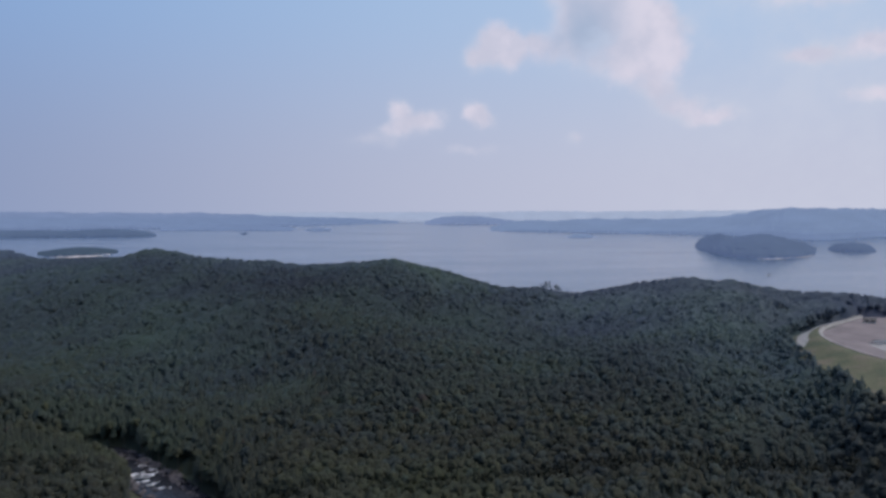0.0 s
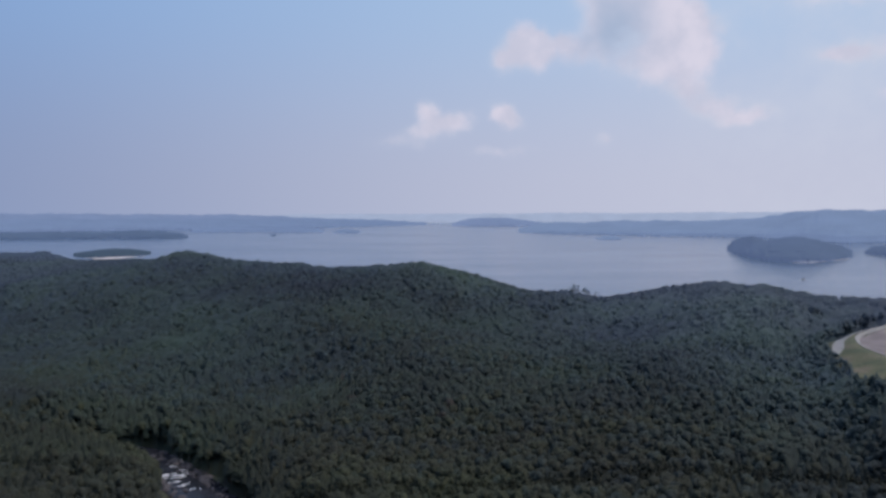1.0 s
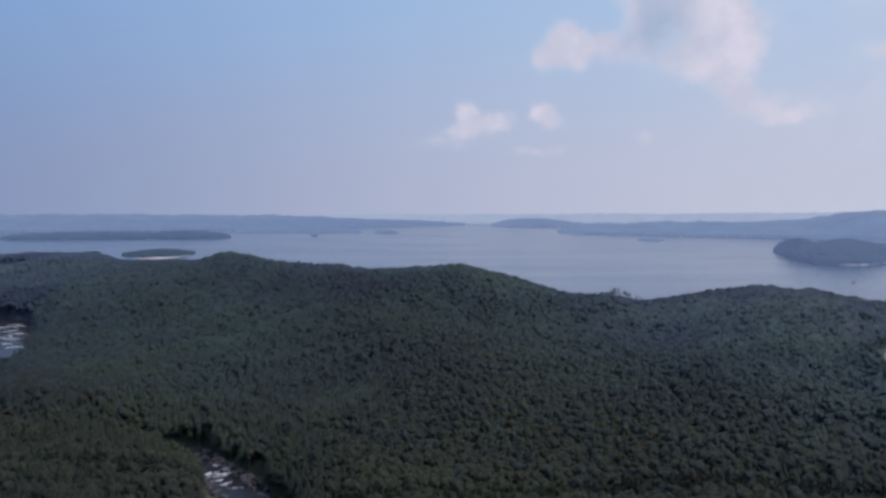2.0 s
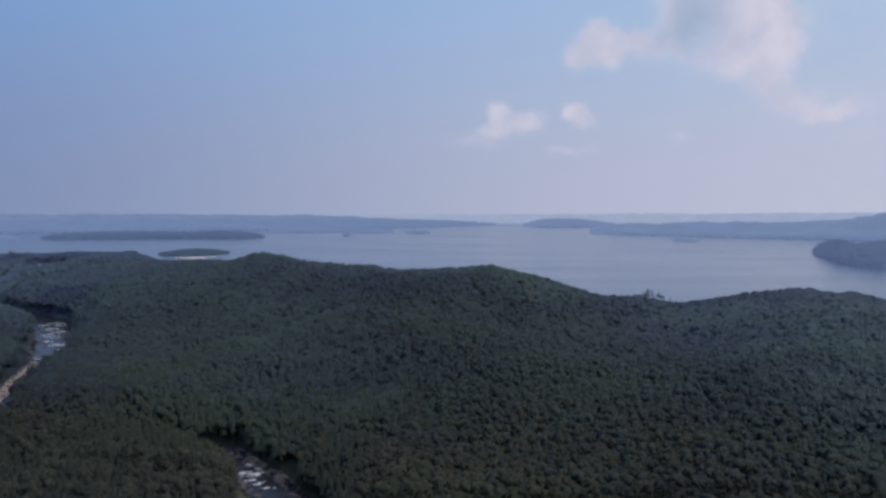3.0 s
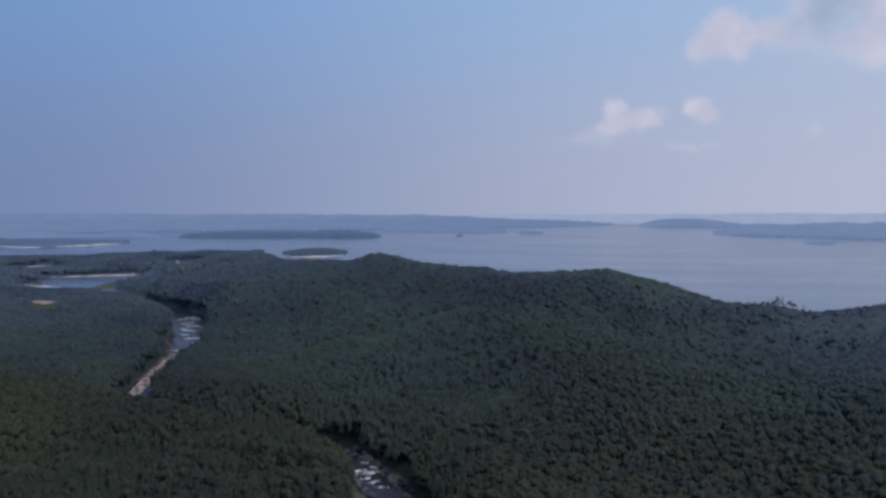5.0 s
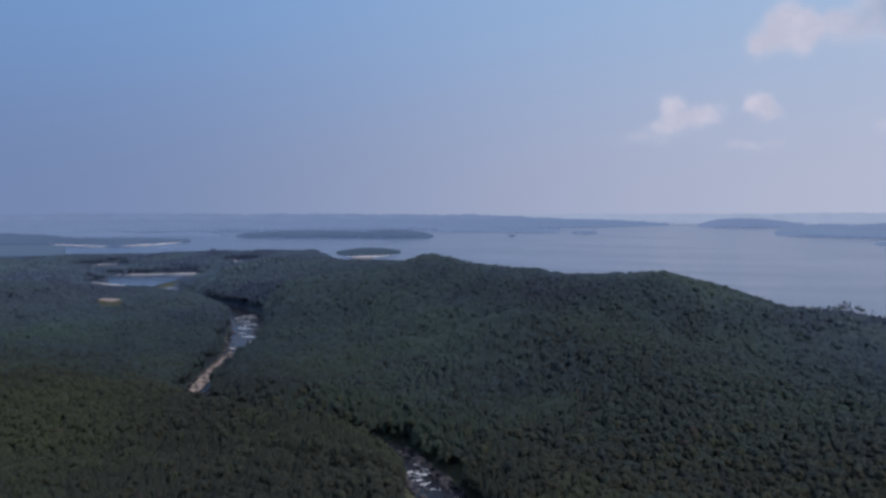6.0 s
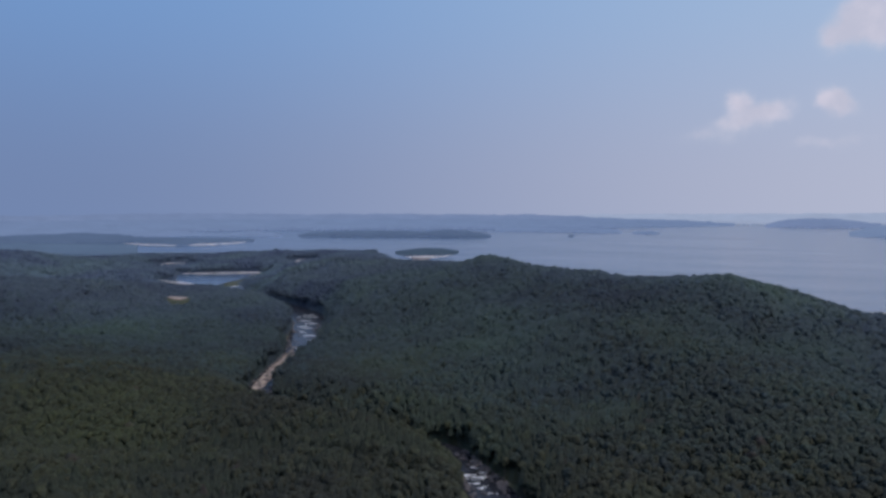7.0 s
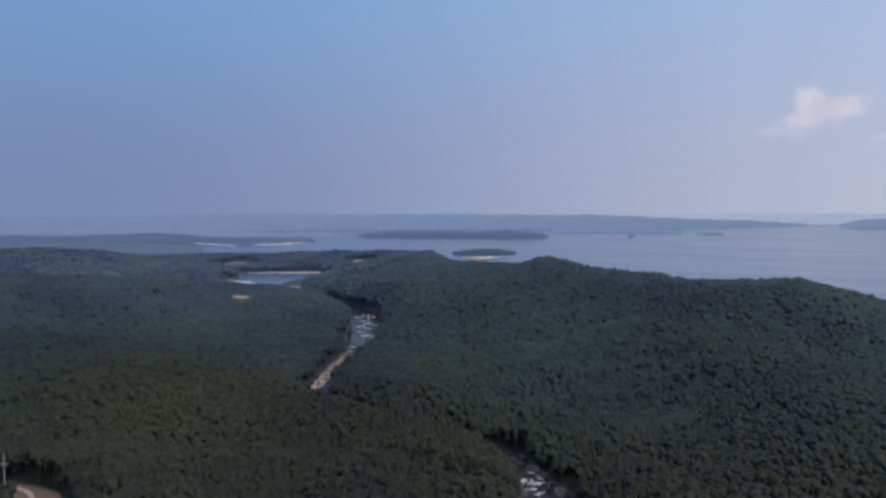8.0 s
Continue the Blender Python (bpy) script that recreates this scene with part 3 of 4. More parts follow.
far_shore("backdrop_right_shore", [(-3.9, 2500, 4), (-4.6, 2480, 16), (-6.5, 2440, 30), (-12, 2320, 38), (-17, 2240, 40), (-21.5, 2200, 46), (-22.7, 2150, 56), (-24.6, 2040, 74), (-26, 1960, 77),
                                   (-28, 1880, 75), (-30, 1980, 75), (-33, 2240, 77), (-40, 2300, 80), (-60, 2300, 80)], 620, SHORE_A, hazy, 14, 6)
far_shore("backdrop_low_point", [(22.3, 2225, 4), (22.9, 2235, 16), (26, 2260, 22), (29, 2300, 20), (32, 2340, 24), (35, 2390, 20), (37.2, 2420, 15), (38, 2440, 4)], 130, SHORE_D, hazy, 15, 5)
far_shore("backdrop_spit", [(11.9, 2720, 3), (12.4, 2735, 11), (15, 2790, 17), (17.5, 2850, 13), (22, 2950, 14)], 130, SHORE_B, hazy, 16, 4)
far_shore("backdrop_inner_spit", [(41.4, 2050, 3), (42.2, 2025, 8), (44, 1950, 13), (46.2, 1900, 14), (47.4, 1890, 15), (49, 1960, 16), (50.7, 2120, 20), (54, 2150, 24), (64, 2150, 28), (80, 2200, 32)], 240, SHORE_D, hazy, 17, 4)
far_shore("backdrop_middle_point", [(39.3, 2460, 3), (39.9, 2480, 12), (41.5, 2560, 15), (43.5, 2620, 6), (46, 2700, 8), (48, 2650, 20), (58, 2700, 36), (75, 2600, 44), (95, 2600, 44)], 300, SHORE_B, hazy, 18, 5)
far_shore("backdrop_wooded_plain", [(49.9, 1600, 2), (50.6, 1570, 5), (52, 1560, 8), (56, 1600, 12), (64, 1640, 16), (80, 1640, 20), (95, 1640, 22)], 480, SHORE_F, "wide wooded plain, blue with painted haze", 23, 3)
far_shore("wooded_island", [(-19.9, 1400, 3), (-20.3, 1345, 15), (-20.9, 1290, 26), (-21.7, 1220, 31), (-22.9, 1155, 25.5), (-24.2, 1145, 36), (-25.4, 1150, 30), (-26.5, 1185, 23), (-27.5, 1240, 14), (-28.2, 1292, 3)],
          230, SHORE_I, "long wooded island, blue-grey with painted haze, in the lake", 24, 3, "island", 5.0, 3.0)
far_shore("wooded_island", [(-28.9, 1428, 2), (-29.35, 1408, 11), (-30.5, 1385, 16.5), (-31.4, 1390, 11.5), (-31.85, 1408, 2)], 90, SHORE_I, "small round wooded island, blue-grey with painted haze", 25, 2.5, "island", 4.5, 2.5)
far_shore("wooded_island", [(30.2, 1376, 2), (29.5, 1345, 8), (28.5, 1318, 11.5), (27.4, 1312, 12.5), (26.2, 1335, 9), (25.0, 1392, 2)], 110, SHORE_G, "low wooded island with a sand beach, green-blue with painted haze", 26, 2.5, "island", 4.5, 2.5)
isle = "small wooded islet in the lake, blue with painted haze"
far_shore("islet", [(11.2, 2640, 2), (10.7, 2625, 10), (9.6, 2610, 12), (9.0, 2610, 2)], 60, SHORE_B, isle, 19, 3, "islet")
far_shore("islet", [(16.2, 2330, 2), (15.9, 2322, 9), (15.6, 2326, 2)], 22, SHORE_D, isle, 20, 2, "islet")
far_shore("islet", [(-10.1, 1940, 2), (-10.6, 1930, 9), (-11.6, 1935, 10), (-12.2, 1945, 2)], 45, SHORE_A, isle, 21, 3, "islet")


def shore_sand(name, line, half, label, lift=0.5, drape=False):
    pts = []
    for az, d in line:
        x, y = at(az, d)
        pts.append((x, y, lift, half))
    ob, V = strip(name, pts, BEACH, label, "beach", wobble=1.0, taper=True)
    mid = V[:, 3:4, :2]
    out = np.hypot(V[..., 0], V[..., 1]) - np.hypot(mid[..., 0], mid[..., 1])
    level = height(V[..., 0], V[..., 1]) if drape else 0.0
    rise = (np.maximum(lift, level + 0.7 if drape else lift) + np.clip(0.22 * (out + half), -0.5, 5)).ravel()
    for v, q in zip(ob.data.vertices, rise):
        v.co.z = q
    return ob


shore_sand("beach_sand", [(29.5, 1304), (28.5, 1290), (27.4, 1284), (26.3, 1298), (25.4, 1336)], 2.6, "pale sand beach below island trees")
shore_sand("beach_sand", [(-24.2, 1142), (-25.4, 1147), (-26.5, 1181), (-27.5, 1236), (-28.1, 1280)], 1.6, "thin pale sand strip at the island's waterline", 0.2)
shore_sand("beach_sand", [(50.9, 2120), (49, 1955), (47.2, 1886)], 5, "pale sand edge of a low wooded point", 0.8)
shore_sand("beach_sand", [(46.3, 1894), (44, 1944), (42.0, 2020)], 5, "pale sand edge of a low wooded point", 0.8)
shore_sand("beach_sand", [(47.0, 1212), (44, 1200), (40.6, 1178)], 2.2, "pale bare bank along the river pool", -15.4, True)
shore_sand("beach_sand", [(48.4, 1082), (47.2, 1062), (46.0, 1022)], 2.6, "pale gravel bar beside the river pool", -15.4, True)
shore_sand("beach_sand", [(48.4, 1330), (47.6, 1335), (46.6, 1335)], 2.4, "pale bare bank among trees", -15.0, True)


# ---------------------------------------------------------------- woodland
rng = np.random.default_rng(7)


def join(parts):
    V, F, M, n = [], [], [], 0
    for v, f, mi in parts:
        V.append(v), F.append(f + n), M.append(np.full(len(f), mi))
        n += len(v)
    return np.concatenate(V), np.concatenate(F), np.concatenate(M)


OCTA_V = np.array([(1, 0, 0), (0, 1, 0), (-1, 0, 0), (0, -1, 0), (0, 0, 1), (0, 0, -1)], float)
OCTA_F = np.array([(0, 1, 4), (1, 2, 4), (2, 3, 4), (3, 0, 4), (1, 0, 5), (2, 1, 5), (3, 2, 5), (0, 3, 5)])


def lobe(c, r, tall=1.0, jit=0.28):
    """A small leaf clump: eight uneven faces, turned at random."""
    v = OCTA_V * (1 + jit * (rng.random((6, 1)) - 0.5) * 2)
    q, _ = np.linalg.qr(rng.normal(size=(3, 3)))
    if np.linalg.det(q) < 0:
        q[:, 0] *= -1
    return (v @ q) * [r, r, r * tall] + c, OCTA_F, 0


def stem(r0, r1, z0, z1, n=4, lean=(0, 0)):
    a = np.arange(n) * 2 * math.pi / n
    v = np.concatenate([np.stack([r0 * np.cos(a), r0 * np.sin(a), np.full(n, z0)], 1), np.stack([r1 * np.cos(a) + lean[0], r1 * np.sin(a) + lean[1], np.full(n, z1)], 1)])
    i = np.arange(n)
    j = (i + 1) % n
    f = np.concatenate([np.stack([i, j, j + n], 1), np.stack([i, j + n, i + n], 1)])
    return v, f, 1


def broadleaf(lobes, trunk=True):
    """Height 1 over a spread of about 0.3: leaf clumps over the dome of a crown that rises from the thicket."""
    parts = []
    big = 0.20 / lobes ** 0.5
    for i in range(lobes):
        up = 1 - 1.25 * (i + 0.5) / lobes
        a = 2.4 * i + rng.random() * 0.8
        flat = math.sqrt(max(0.05, 1 - up * up)) * 0.085 * rng.uniform(0.85, 1.3)
        c = np.array([flat * math.cos(a), flat * math.sin(a), 0.76 + up * 0.17 + rng.normal(0, 0.015)])
        parts.append(lobe(c, big * rng.uniform(0.85, 1.35) + 0.022, 1.3, 0.35))
    if trunk:
        parts.append(stem(0.02, 0.012, 0, 0.7, 3))
    return join(parts)


def pine(tiers, trunk=True):
    """Height 1: ragged whorls that narrow upwards."""
    parts = []
    for i in range(tiers):
        u = i / max(1, tiers - 1)
        z, r = 0.52 + 0.38 * u, (0.135 * (1 - u) ** 0.8 + 0.04)
        n = 6
        a = np.arange(n) * 2 * math.pi / n + rng.random() * 6
        rr = r * (0.6 + 0.75 * rng.random(n))
        off = rng.normal(0, 0.012, 2)
        ring = np.stack([rr * np.cos(a) + off[0], rr * np.sin(a) + off[1], z - 0.045 * rng.random(n)], 1)
        v = np.concatenate([ring, [[off[0], off[1], z + 0.16]]])
        k = np.arange(n)
        parts.append((v, np.stack([k, (k + 1) % n, np.full(n, n)], 1), 0))
    if trunk:
        parts.append(stem(0.016, 0.008, 0, 0.8, 3))
    return join(parts)


def scatter(spacing, x0, x1, y0, y1, seed):
    """Jittered places over a rectangle of the plan."""
    r = np.random.default_rng(seed)
    xs, ys = np.arange(x0, x1, spacing), np.arange(y0, y1, spacing * 0.87)
    X, Y = np.meshgrid(xs, ys)
    X = X + (np.arange(len(ys)) % 2)[:, None] * spacing / 2
    X = X + (r.random(X.shape) - 0.5) * spacing * 0.75
    Y = Y + (r.random(X.shape) - 0.5) * spacing * 0.75
    return X.ravel(), Y.ravel()


def wooded(x, y, z):
    """Where trees stand: off the water, the banks, the bare places and the basin."""
    d, zr, w = along(x, y, RIVER_LINE)
    ok = d > w + 1.0 + 4 * vnoise(x, y, 9, 8)
    bar = along(x, y, SAND_BAR)[0]
    ok &= bar > 6.5
    ok &= along(x, y, [(-352, 432), (-366, 458), (-384, 488), (-410, 520)])[0] > 4
    ok &= (x < np.interp(y, BANK_Y, BANK_OUT) - 4) | (bank_mask(x, y) < 0.5) | (y > 397)
    ok &= pool_distance(x, y) > 6
    az, dist = np.degrees(np.arctan2(-x, y)), np.hypot(x, y)
    ok &= ~((az > 19.9) & (az < 25.0) & (dist > 180) & (dist < 272))
    ok &= along(x, y, [(-640, 650), (-672, 690), (-790, 735)])[0] > 24
    ok &= along(x, y, [(-660, 690), (-705, 750), (-745, 850)])[0] > 15
    ok &= np.hypot(x + 121, y - 328) > 3.5
    ok &= along(x, y, [(-548, 504), (-540, 507), (-530, 492)])[0] > 10
    ok &= along(x, y, TRACK)[0] > 6.5 + 2.5 * vnoise(x, y, 8, 9)
    ok &= along(x, y, [(-246, 107), (-222, 108)])[0] > 11
    ok &= along(x, y, GROVE_BANK)[0] > 13
    ok &= along(x, y, SHORE_GAPS[0])[0] > 9
    ok &= along(x, y, SHORE_GAPS[1])[0] > 13
    for gap in SHORE_GAPS[2:]:
        ok &= along(x, y, gap)[0] > 8
    # above the lake's waterline wherever the lake lies
    az, dist = np.degrees(np.arctan2(-x, y)), np.hypot(x, y)
    lake = dist > np.interp(az, LAKE_AZ, LAKE_D)
    ok &= ~lake | (z > 0.8)
    ok &= ~((az > 50.2) & (az < 51.8) & (dist > 1440))
    return ok


SAND_BAR = [(-272, 304), (-279, 317), (-294, 345), (-309, 377), (-320, 400), (-330, 414)]
TRACK = [(-285, 127), (-262, 122), (-245, 119), (-228, 118), (-212, 117), (-194, 111), (-180, 104)]
GROVE_BANK = [at(-7.0, 596), at(-8.4, 606), at(-10.4, 600), at(-11.6, 592)]
SHORE_GAPS = [[at(29.4, 1236), at(28.6, 1222), at(27.4, 1222), at(26.6, 1240)], [at(38.4, 1275), at(36.9, 1275)], [at(47.2, 1195), at(44, 1195), at(40.6, 1172)],
              [at(48.6, 1088), at(47.2, 1080), at(45.5, 1010)], [at(48.6, 1330), at(46.5, 1335)]]


# low young trees near the sand strips above the pool
REGROWTH = [[at(41.3, 880), at(41.0, 1080)], [at(48.4, 965), at(46.4, 935)], [at(48.2, 1030), at(46.6, 990)], [at(48.2, 1250), at(46.8, 1265)], [at(48.2, 1300), at(46.8, 1305)], [at(37.6, 1130), at(37.6, 1240)], [(-546, 512), (-530, 490)]]


def regrowth(x, y):
    k = np.ones(np.shape(x))
    for line in REGROWTH:
        k = np.minimum(k, 0.38 + 0.62 * step(16, 42, along(x, y, line)[0]))
    k = np.minimum(k, 0.66 + 0.34 * step(8, 22, along(x, y, [(142, 262), (156, 300), (162, 335), (176, 364)])[0]))
    k = np.minimum(k, 0.75 + 0.25 * step(6, 22, along(x, y, [(190, 384), (210, 398), (240, 403), (310, 403)])[0]))
    return np.minimum(k, 0.35 + 0.65 * step(6, 16, along(x, y, [at(-5.7, 552), at(-5.7, 576)])[0]))


def crop_sizes(x, y, seed, low=9.5, high=15.0):
    r = np.random.default_rng(seed)
    stand = vnoise(x, y, 60, 21)
    young = (0.42 + 0.58 * step(12, 85, along(x, y, GROVE_BANK)[0])) * regrowth(x, y)
    return young * (low + (high - low) * np.clip(0.35 * stand + 0.65 * r.random(len(x)), 0, 1))


def pine_share(x, y):
    return np.clip(1.8 * (vnoise(x, y, 80, 31) * 0.6 + vnoise(x, y, 25, 32) * 0.4) - 0.45, 0.08, 0.92)


def plant(name, x, y, z, size, tone, kinds, mats, label, seed):
    """All trees of one kind of wood as one mesh of joined crowns and stems; tone picks each crown's leaf material."""
    r = np.random.default_rng(seed)
    pick = r.integers(0, len(kinds), len(x))
    V, F, M, n = [], [], [], 0
    for k, (kv, kf, km) in enumerate(kinds):
        sel = np.nonzero(pick == k)[0]
        if not len(sel):
            continue
        a, s = r.random(len(sel)) * 6.28, size[sel]
        wide = s * (0.92 + 0.45 * r.random(len(sel)))
        c, sn = np.cos(a) * wide, np.sin(a) * wide
        P = np.empty((len(sel), len(kv), 3), np.float32)
        P[..., 0] = c[:, None] * kv[:, 0] - sn[:, None] * kv[:, 1] + x[sel][:, None]
        P[..., 1] = sn[:, None] * kv[:, 0] + c[:, None] * kv[:, 1] + y[sel][:, None]
        P[..., 2] = s[:, None] * kv[:, 2] + z[sel][:, None] - 0.15
        V.append(P.reshape(-1, 3))
        F.append((kf[None] + (np.arange(len(sel)) * len(kv))[:, None, None] + n).reshape(-1, 3))
        M.append(np.where(km[None] == 1, len(mats) - 1, tone[sel][:, None]).ravel())
        n += len(sel) * len(kv)
    if not V:
        return
    me = mesh_from(name, np.concatenate(V), np.concatenate(F), mats, np.concatenate(M), smooth=True)
    tagged(new(name, me), label, "trees", kind="stuff")


def haze_tone(x, y, seed):
    """Each tree's leaf tone, 0 to 7: haze painted bluer and paler with distance."""
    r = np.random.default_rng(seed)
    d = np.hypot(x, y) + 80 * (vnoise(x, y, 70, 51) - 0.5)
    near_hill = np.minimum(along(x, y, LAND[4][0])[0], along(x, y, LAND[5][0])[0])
    # hazier tones eastwards too; greener ones on the spur, near hill and west
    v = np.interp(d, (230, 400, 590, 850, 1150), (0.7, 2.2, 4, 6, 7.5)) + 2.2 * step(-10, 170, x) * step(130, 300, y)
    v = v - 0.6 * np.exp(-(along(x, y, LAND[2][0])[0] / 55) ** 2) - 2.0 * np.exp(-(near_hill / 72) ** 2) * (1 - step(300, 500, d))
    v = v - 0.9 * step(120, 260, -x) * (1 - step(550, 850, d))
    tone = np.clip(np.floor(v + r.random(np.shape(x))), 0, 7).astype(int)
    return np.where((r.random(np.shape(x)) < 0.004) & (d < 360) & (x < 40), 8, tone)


def bearing(x, y):
    return np.degrees(np.arctan2(-x, y)), np.hypot(x, y)


def build_woods():
    near_oak, near_pine = [broadleaf(8) for _ in range(10)], [pine(6) for _ in range(8)]
    slope_oak, slope_pine = [broadleaf(6, False) for _ in range(8)], [pine(5, False) for _ in range(6)]
    mid_oak, mid_pine = [broadleaf(4, False) for _ in range(8)], [pine(4, False) for _ in range(6)]
    far_tree = [broadleaf(3, False) for _ in range(6)]
    # near valley
    x, y = scatter(2.8, -460, 330, 70, 470, 1)
    az, d = bearing(x, y)
    ok = (az > -40) & (az < 70) & (d > 165) & (d < 450)
    x, y = x[ok], y[ok]
    z = height(x, y)
    ok = wooded(x, y, z)
    x, y, z = x[ok], y[ok], z[ok]
    size = crop_sizes(x, y, 2, 9.0, 12.8)
    # the stretch of wood below the camera's line: single trees
    seg = along(x, y, NEAR_STRETCH)[0]
    order = np.argsort(seg)
    single = np.zeros(len(x), bool)
    single[order[:SINGLES]] = True
    is_pine = np.random.default_rng(3).random(len(x)) < pine_share(x, y)
    tone = haze_tone(x, y, 40)
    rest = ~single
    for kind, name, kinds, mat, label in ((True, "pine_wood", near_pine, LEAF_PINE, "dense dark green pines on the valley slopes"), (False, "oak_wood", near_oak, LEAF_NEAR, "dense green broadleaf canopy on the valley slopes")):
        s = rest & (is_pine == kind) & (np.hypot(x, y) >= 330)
        plant("slope_" + name, x[s], y[s], z[s], size[s], tone[s], slope_pine if kind else slope_oak, [mat, *HAZED_AND_DRY, BARK], label, 24 + kind)
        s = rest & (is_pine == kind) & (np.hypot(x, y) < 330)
        plant(name, x[s], y[s], z[s], size[s], tone[s], kinds, [mat, *HAZED_AND_DRY, BARK], label, 4 + kind)
    singles = (x[single], y[single], z[single], size[single], is_pine[single])
    # middle distance up to the divide
    x, y = scatter(3.7, -900, 560, 100, 1000, 6)
    az, d = bearing(x, y)
    ok = (az > -38) & (az < 70) & (d >= 450) & (d < 960)
    x, y = x[ok], y[ok]
    z = height(x, y)
    ok = wooded(x, y, z)
    x, y, z = x[ok], y[ok], z[ok]
    size = crop_sizes(x, y, 7, 9.5, 14.0)
    is_pine = np.random.default_rng(8).random(len(x)) < pine_share(x, y)
    # these tones carry the painted haze of the middle distance
    tone = haze_tone(x, y, 41)
    for kind, name, kinds, mat, label in ((True, "ridge_pine_wood", mid_pine, LEAF_PINE, "pines along the ridge above the lake, painted blue-green with haze"), (False, "ridge_oak_wood", mid_oak, LEAF_NEAR, "dense woodland along the ridge, painted blue-green with haze")):
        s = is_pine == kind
        plant(name, x[s], y[s], z[s], size[s], tone[s], kinds, [mat, *HAZED_AND_DRY, BARK], label, 9 + kind)
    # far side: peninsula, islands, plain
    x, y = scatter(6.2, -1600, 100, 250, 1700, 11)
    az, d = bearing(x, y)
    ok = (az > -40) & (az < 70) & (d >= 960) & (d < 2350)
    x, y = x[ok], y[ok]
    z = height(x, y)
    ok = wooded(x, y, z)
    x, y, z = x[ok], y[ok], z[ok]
    # the far trees get the palest painted haze tones
    tone = haze_tone(x, y, 43)
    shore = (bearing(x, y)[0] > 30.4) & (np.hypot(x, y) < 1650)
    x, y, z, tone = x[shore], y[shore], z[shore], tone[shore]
    plant("far_wood", x, y, z, crop_sizes(x, y, 12, 9.5, 13.0), tone, far_tree, [LEAF_NEAR, *HAZED_AND_DRY, BARK], "woodland on islands and low points, painted blue-green with haze", 13)
    # woods out of the camera's sweep, all round
    for name, gap, lo, hi, kinds, seed in (("valley_wood", 6.5, -1, 215, mid_oak, 14), ("outer_wood", 13.0, 215, 800, far_tree, 15)):
        x, y = scatter(gap, -800, 800, -800, 800, seed)
        az, d = bearing(x, y)
        ok = ((az < -40) | (az > 70) | (d < 165)) & (d > lo) & (d <= hi)
        x, y = x[ok], y[ok]
        z = height(x, y)
        ok = wooded(x, y, z)
        x, y, z = x[ok], y[ok], z[ok]
        plant(name, x, y, z, crop_sizes(x, y, seed, 11, 16 if lo > 0 else 14), haze_tone(x, y, 44), kinds, [LEAF_NEAR, *HAZED_AND_DRY, BARK], "dense woodland behind and beside the valley", seed + 2)
    undergrowth("undergrowth", -880, 480, 90, 900, 2.9, 170, 880, 8.6, "dense green saplings and shrubs under the trees")
    undergrowth("valley_undergrowth", -230, 230, -230, 178, 5.0, -1, 178, 6.5, "dense green saplings and shrubs on the valley floor")
    undergrowth("far_undergrowth", -1500, 860, 480, 1620, 7.0, 875, 1700, 7.4, "thickets under the far trees, haze painted into their colour")
    return singles


def undergrowth(name, x0, x1, y0, y1, cell, d0, d1, deep, label):
    """Saplings and shrubs that fill the wood below the crowns, as one uneven leafy mass."""
    xs, ys = np.arange(x0, x1, cell), np.arange(y0, y1, cell)
    X, Y = np.meshgrid(xs, ys)
    Z = height(X, Y)
    ok = wooded(X.ravel(), Y.ravel(), Z.ravel()).reshape(X.shape)
    az, d = bearing(X, Y)
    ok &= (((az > -40) & (az < 68)) | (d < 300)) & (d > d0) & (d < d1)
    soft = ok.astype(float)
    for _ in range(2):
        mean = (soft[:-2, 1:-1] + soft[2:, 1:-1] + soft[1:-1, :-2] + soft[1:-1, 2:] + soft[1:-1, 1:-1]) / 5
        soft = np.minimum(soft, np.pad(mean, 1))
    young = (0.3 + 0.7 * step(12, 85, along(X, Y, GROVE_BANK)[0])) * regrowth(X, Y)
    r = np.random.default_rng(60)
    # taller with distance: fills the dark gaps between crowns, in place of haze
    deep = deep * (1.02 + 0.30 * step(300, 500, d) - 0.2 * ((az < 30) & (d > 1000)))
    lump = deep + 0.38 * deep * (r.random(X.shape) - 0.5) + 0.25 * deep * (vnoise(X, Y, 9, 61) - 0.5)
    top = Z - 0.6 + soft ** 2 * young * lump
    jx, jy = X + (r.random(X.shape) - 0.5) * cell * 0.6, Y + (r.random(X.shape) - 0.5) * cell * 0.6
    faces = grid_faces(len(ys), len(xs))
    faces = faces[(soft.ravel()[faces] > 0.15).any(1)]
    used = np.unique(faces)
    remap = np.zeros(X.size, int)
    remap[used] = np.arange(len(used))
    verts = np.stack([jx, jy, top], -1).reshape(-1, 3)[used]
    # same painted haze tones as the trees above
    tone = np.where((az < 20) & (d > 1000), 7, haze_tone(X, Y, 70)).ravel()[faces[:, 0]]
    me = mesh_from(name, verts, remap[faces], [LEAF_NEAR, *HAZED_AND_DRY], tone, smooth=True)
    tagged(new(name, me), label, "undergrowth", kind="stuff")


SINGLES = 300
NEAR_STRETCH = [(-150, 205), (-60, 205), (60, 205), (110, 190)]


# ---------------------------------------------------------------- single trees nearest the camera
def limb(bm, p, q, r0, r1, n=5):
    """A tapered limb from p to q."""
    d = (q - p).normalized()
    u = d.orthogonal().normalized()
    v = d.cross(u)
    rings = []
    for c, r in ((p, r0), (q, r1)):
        rings.append([bm.verts.new(c + (u * math.cos(6.2832 * i / n) + v * math.sin(6.2832 * i / n)) * r) for i in range(n)])
    for i in range(n):
        j = (i + 1) % n
        bm.faces.new((rings[0][i], rings[0][j], rings[1][j], rings[1][i]))


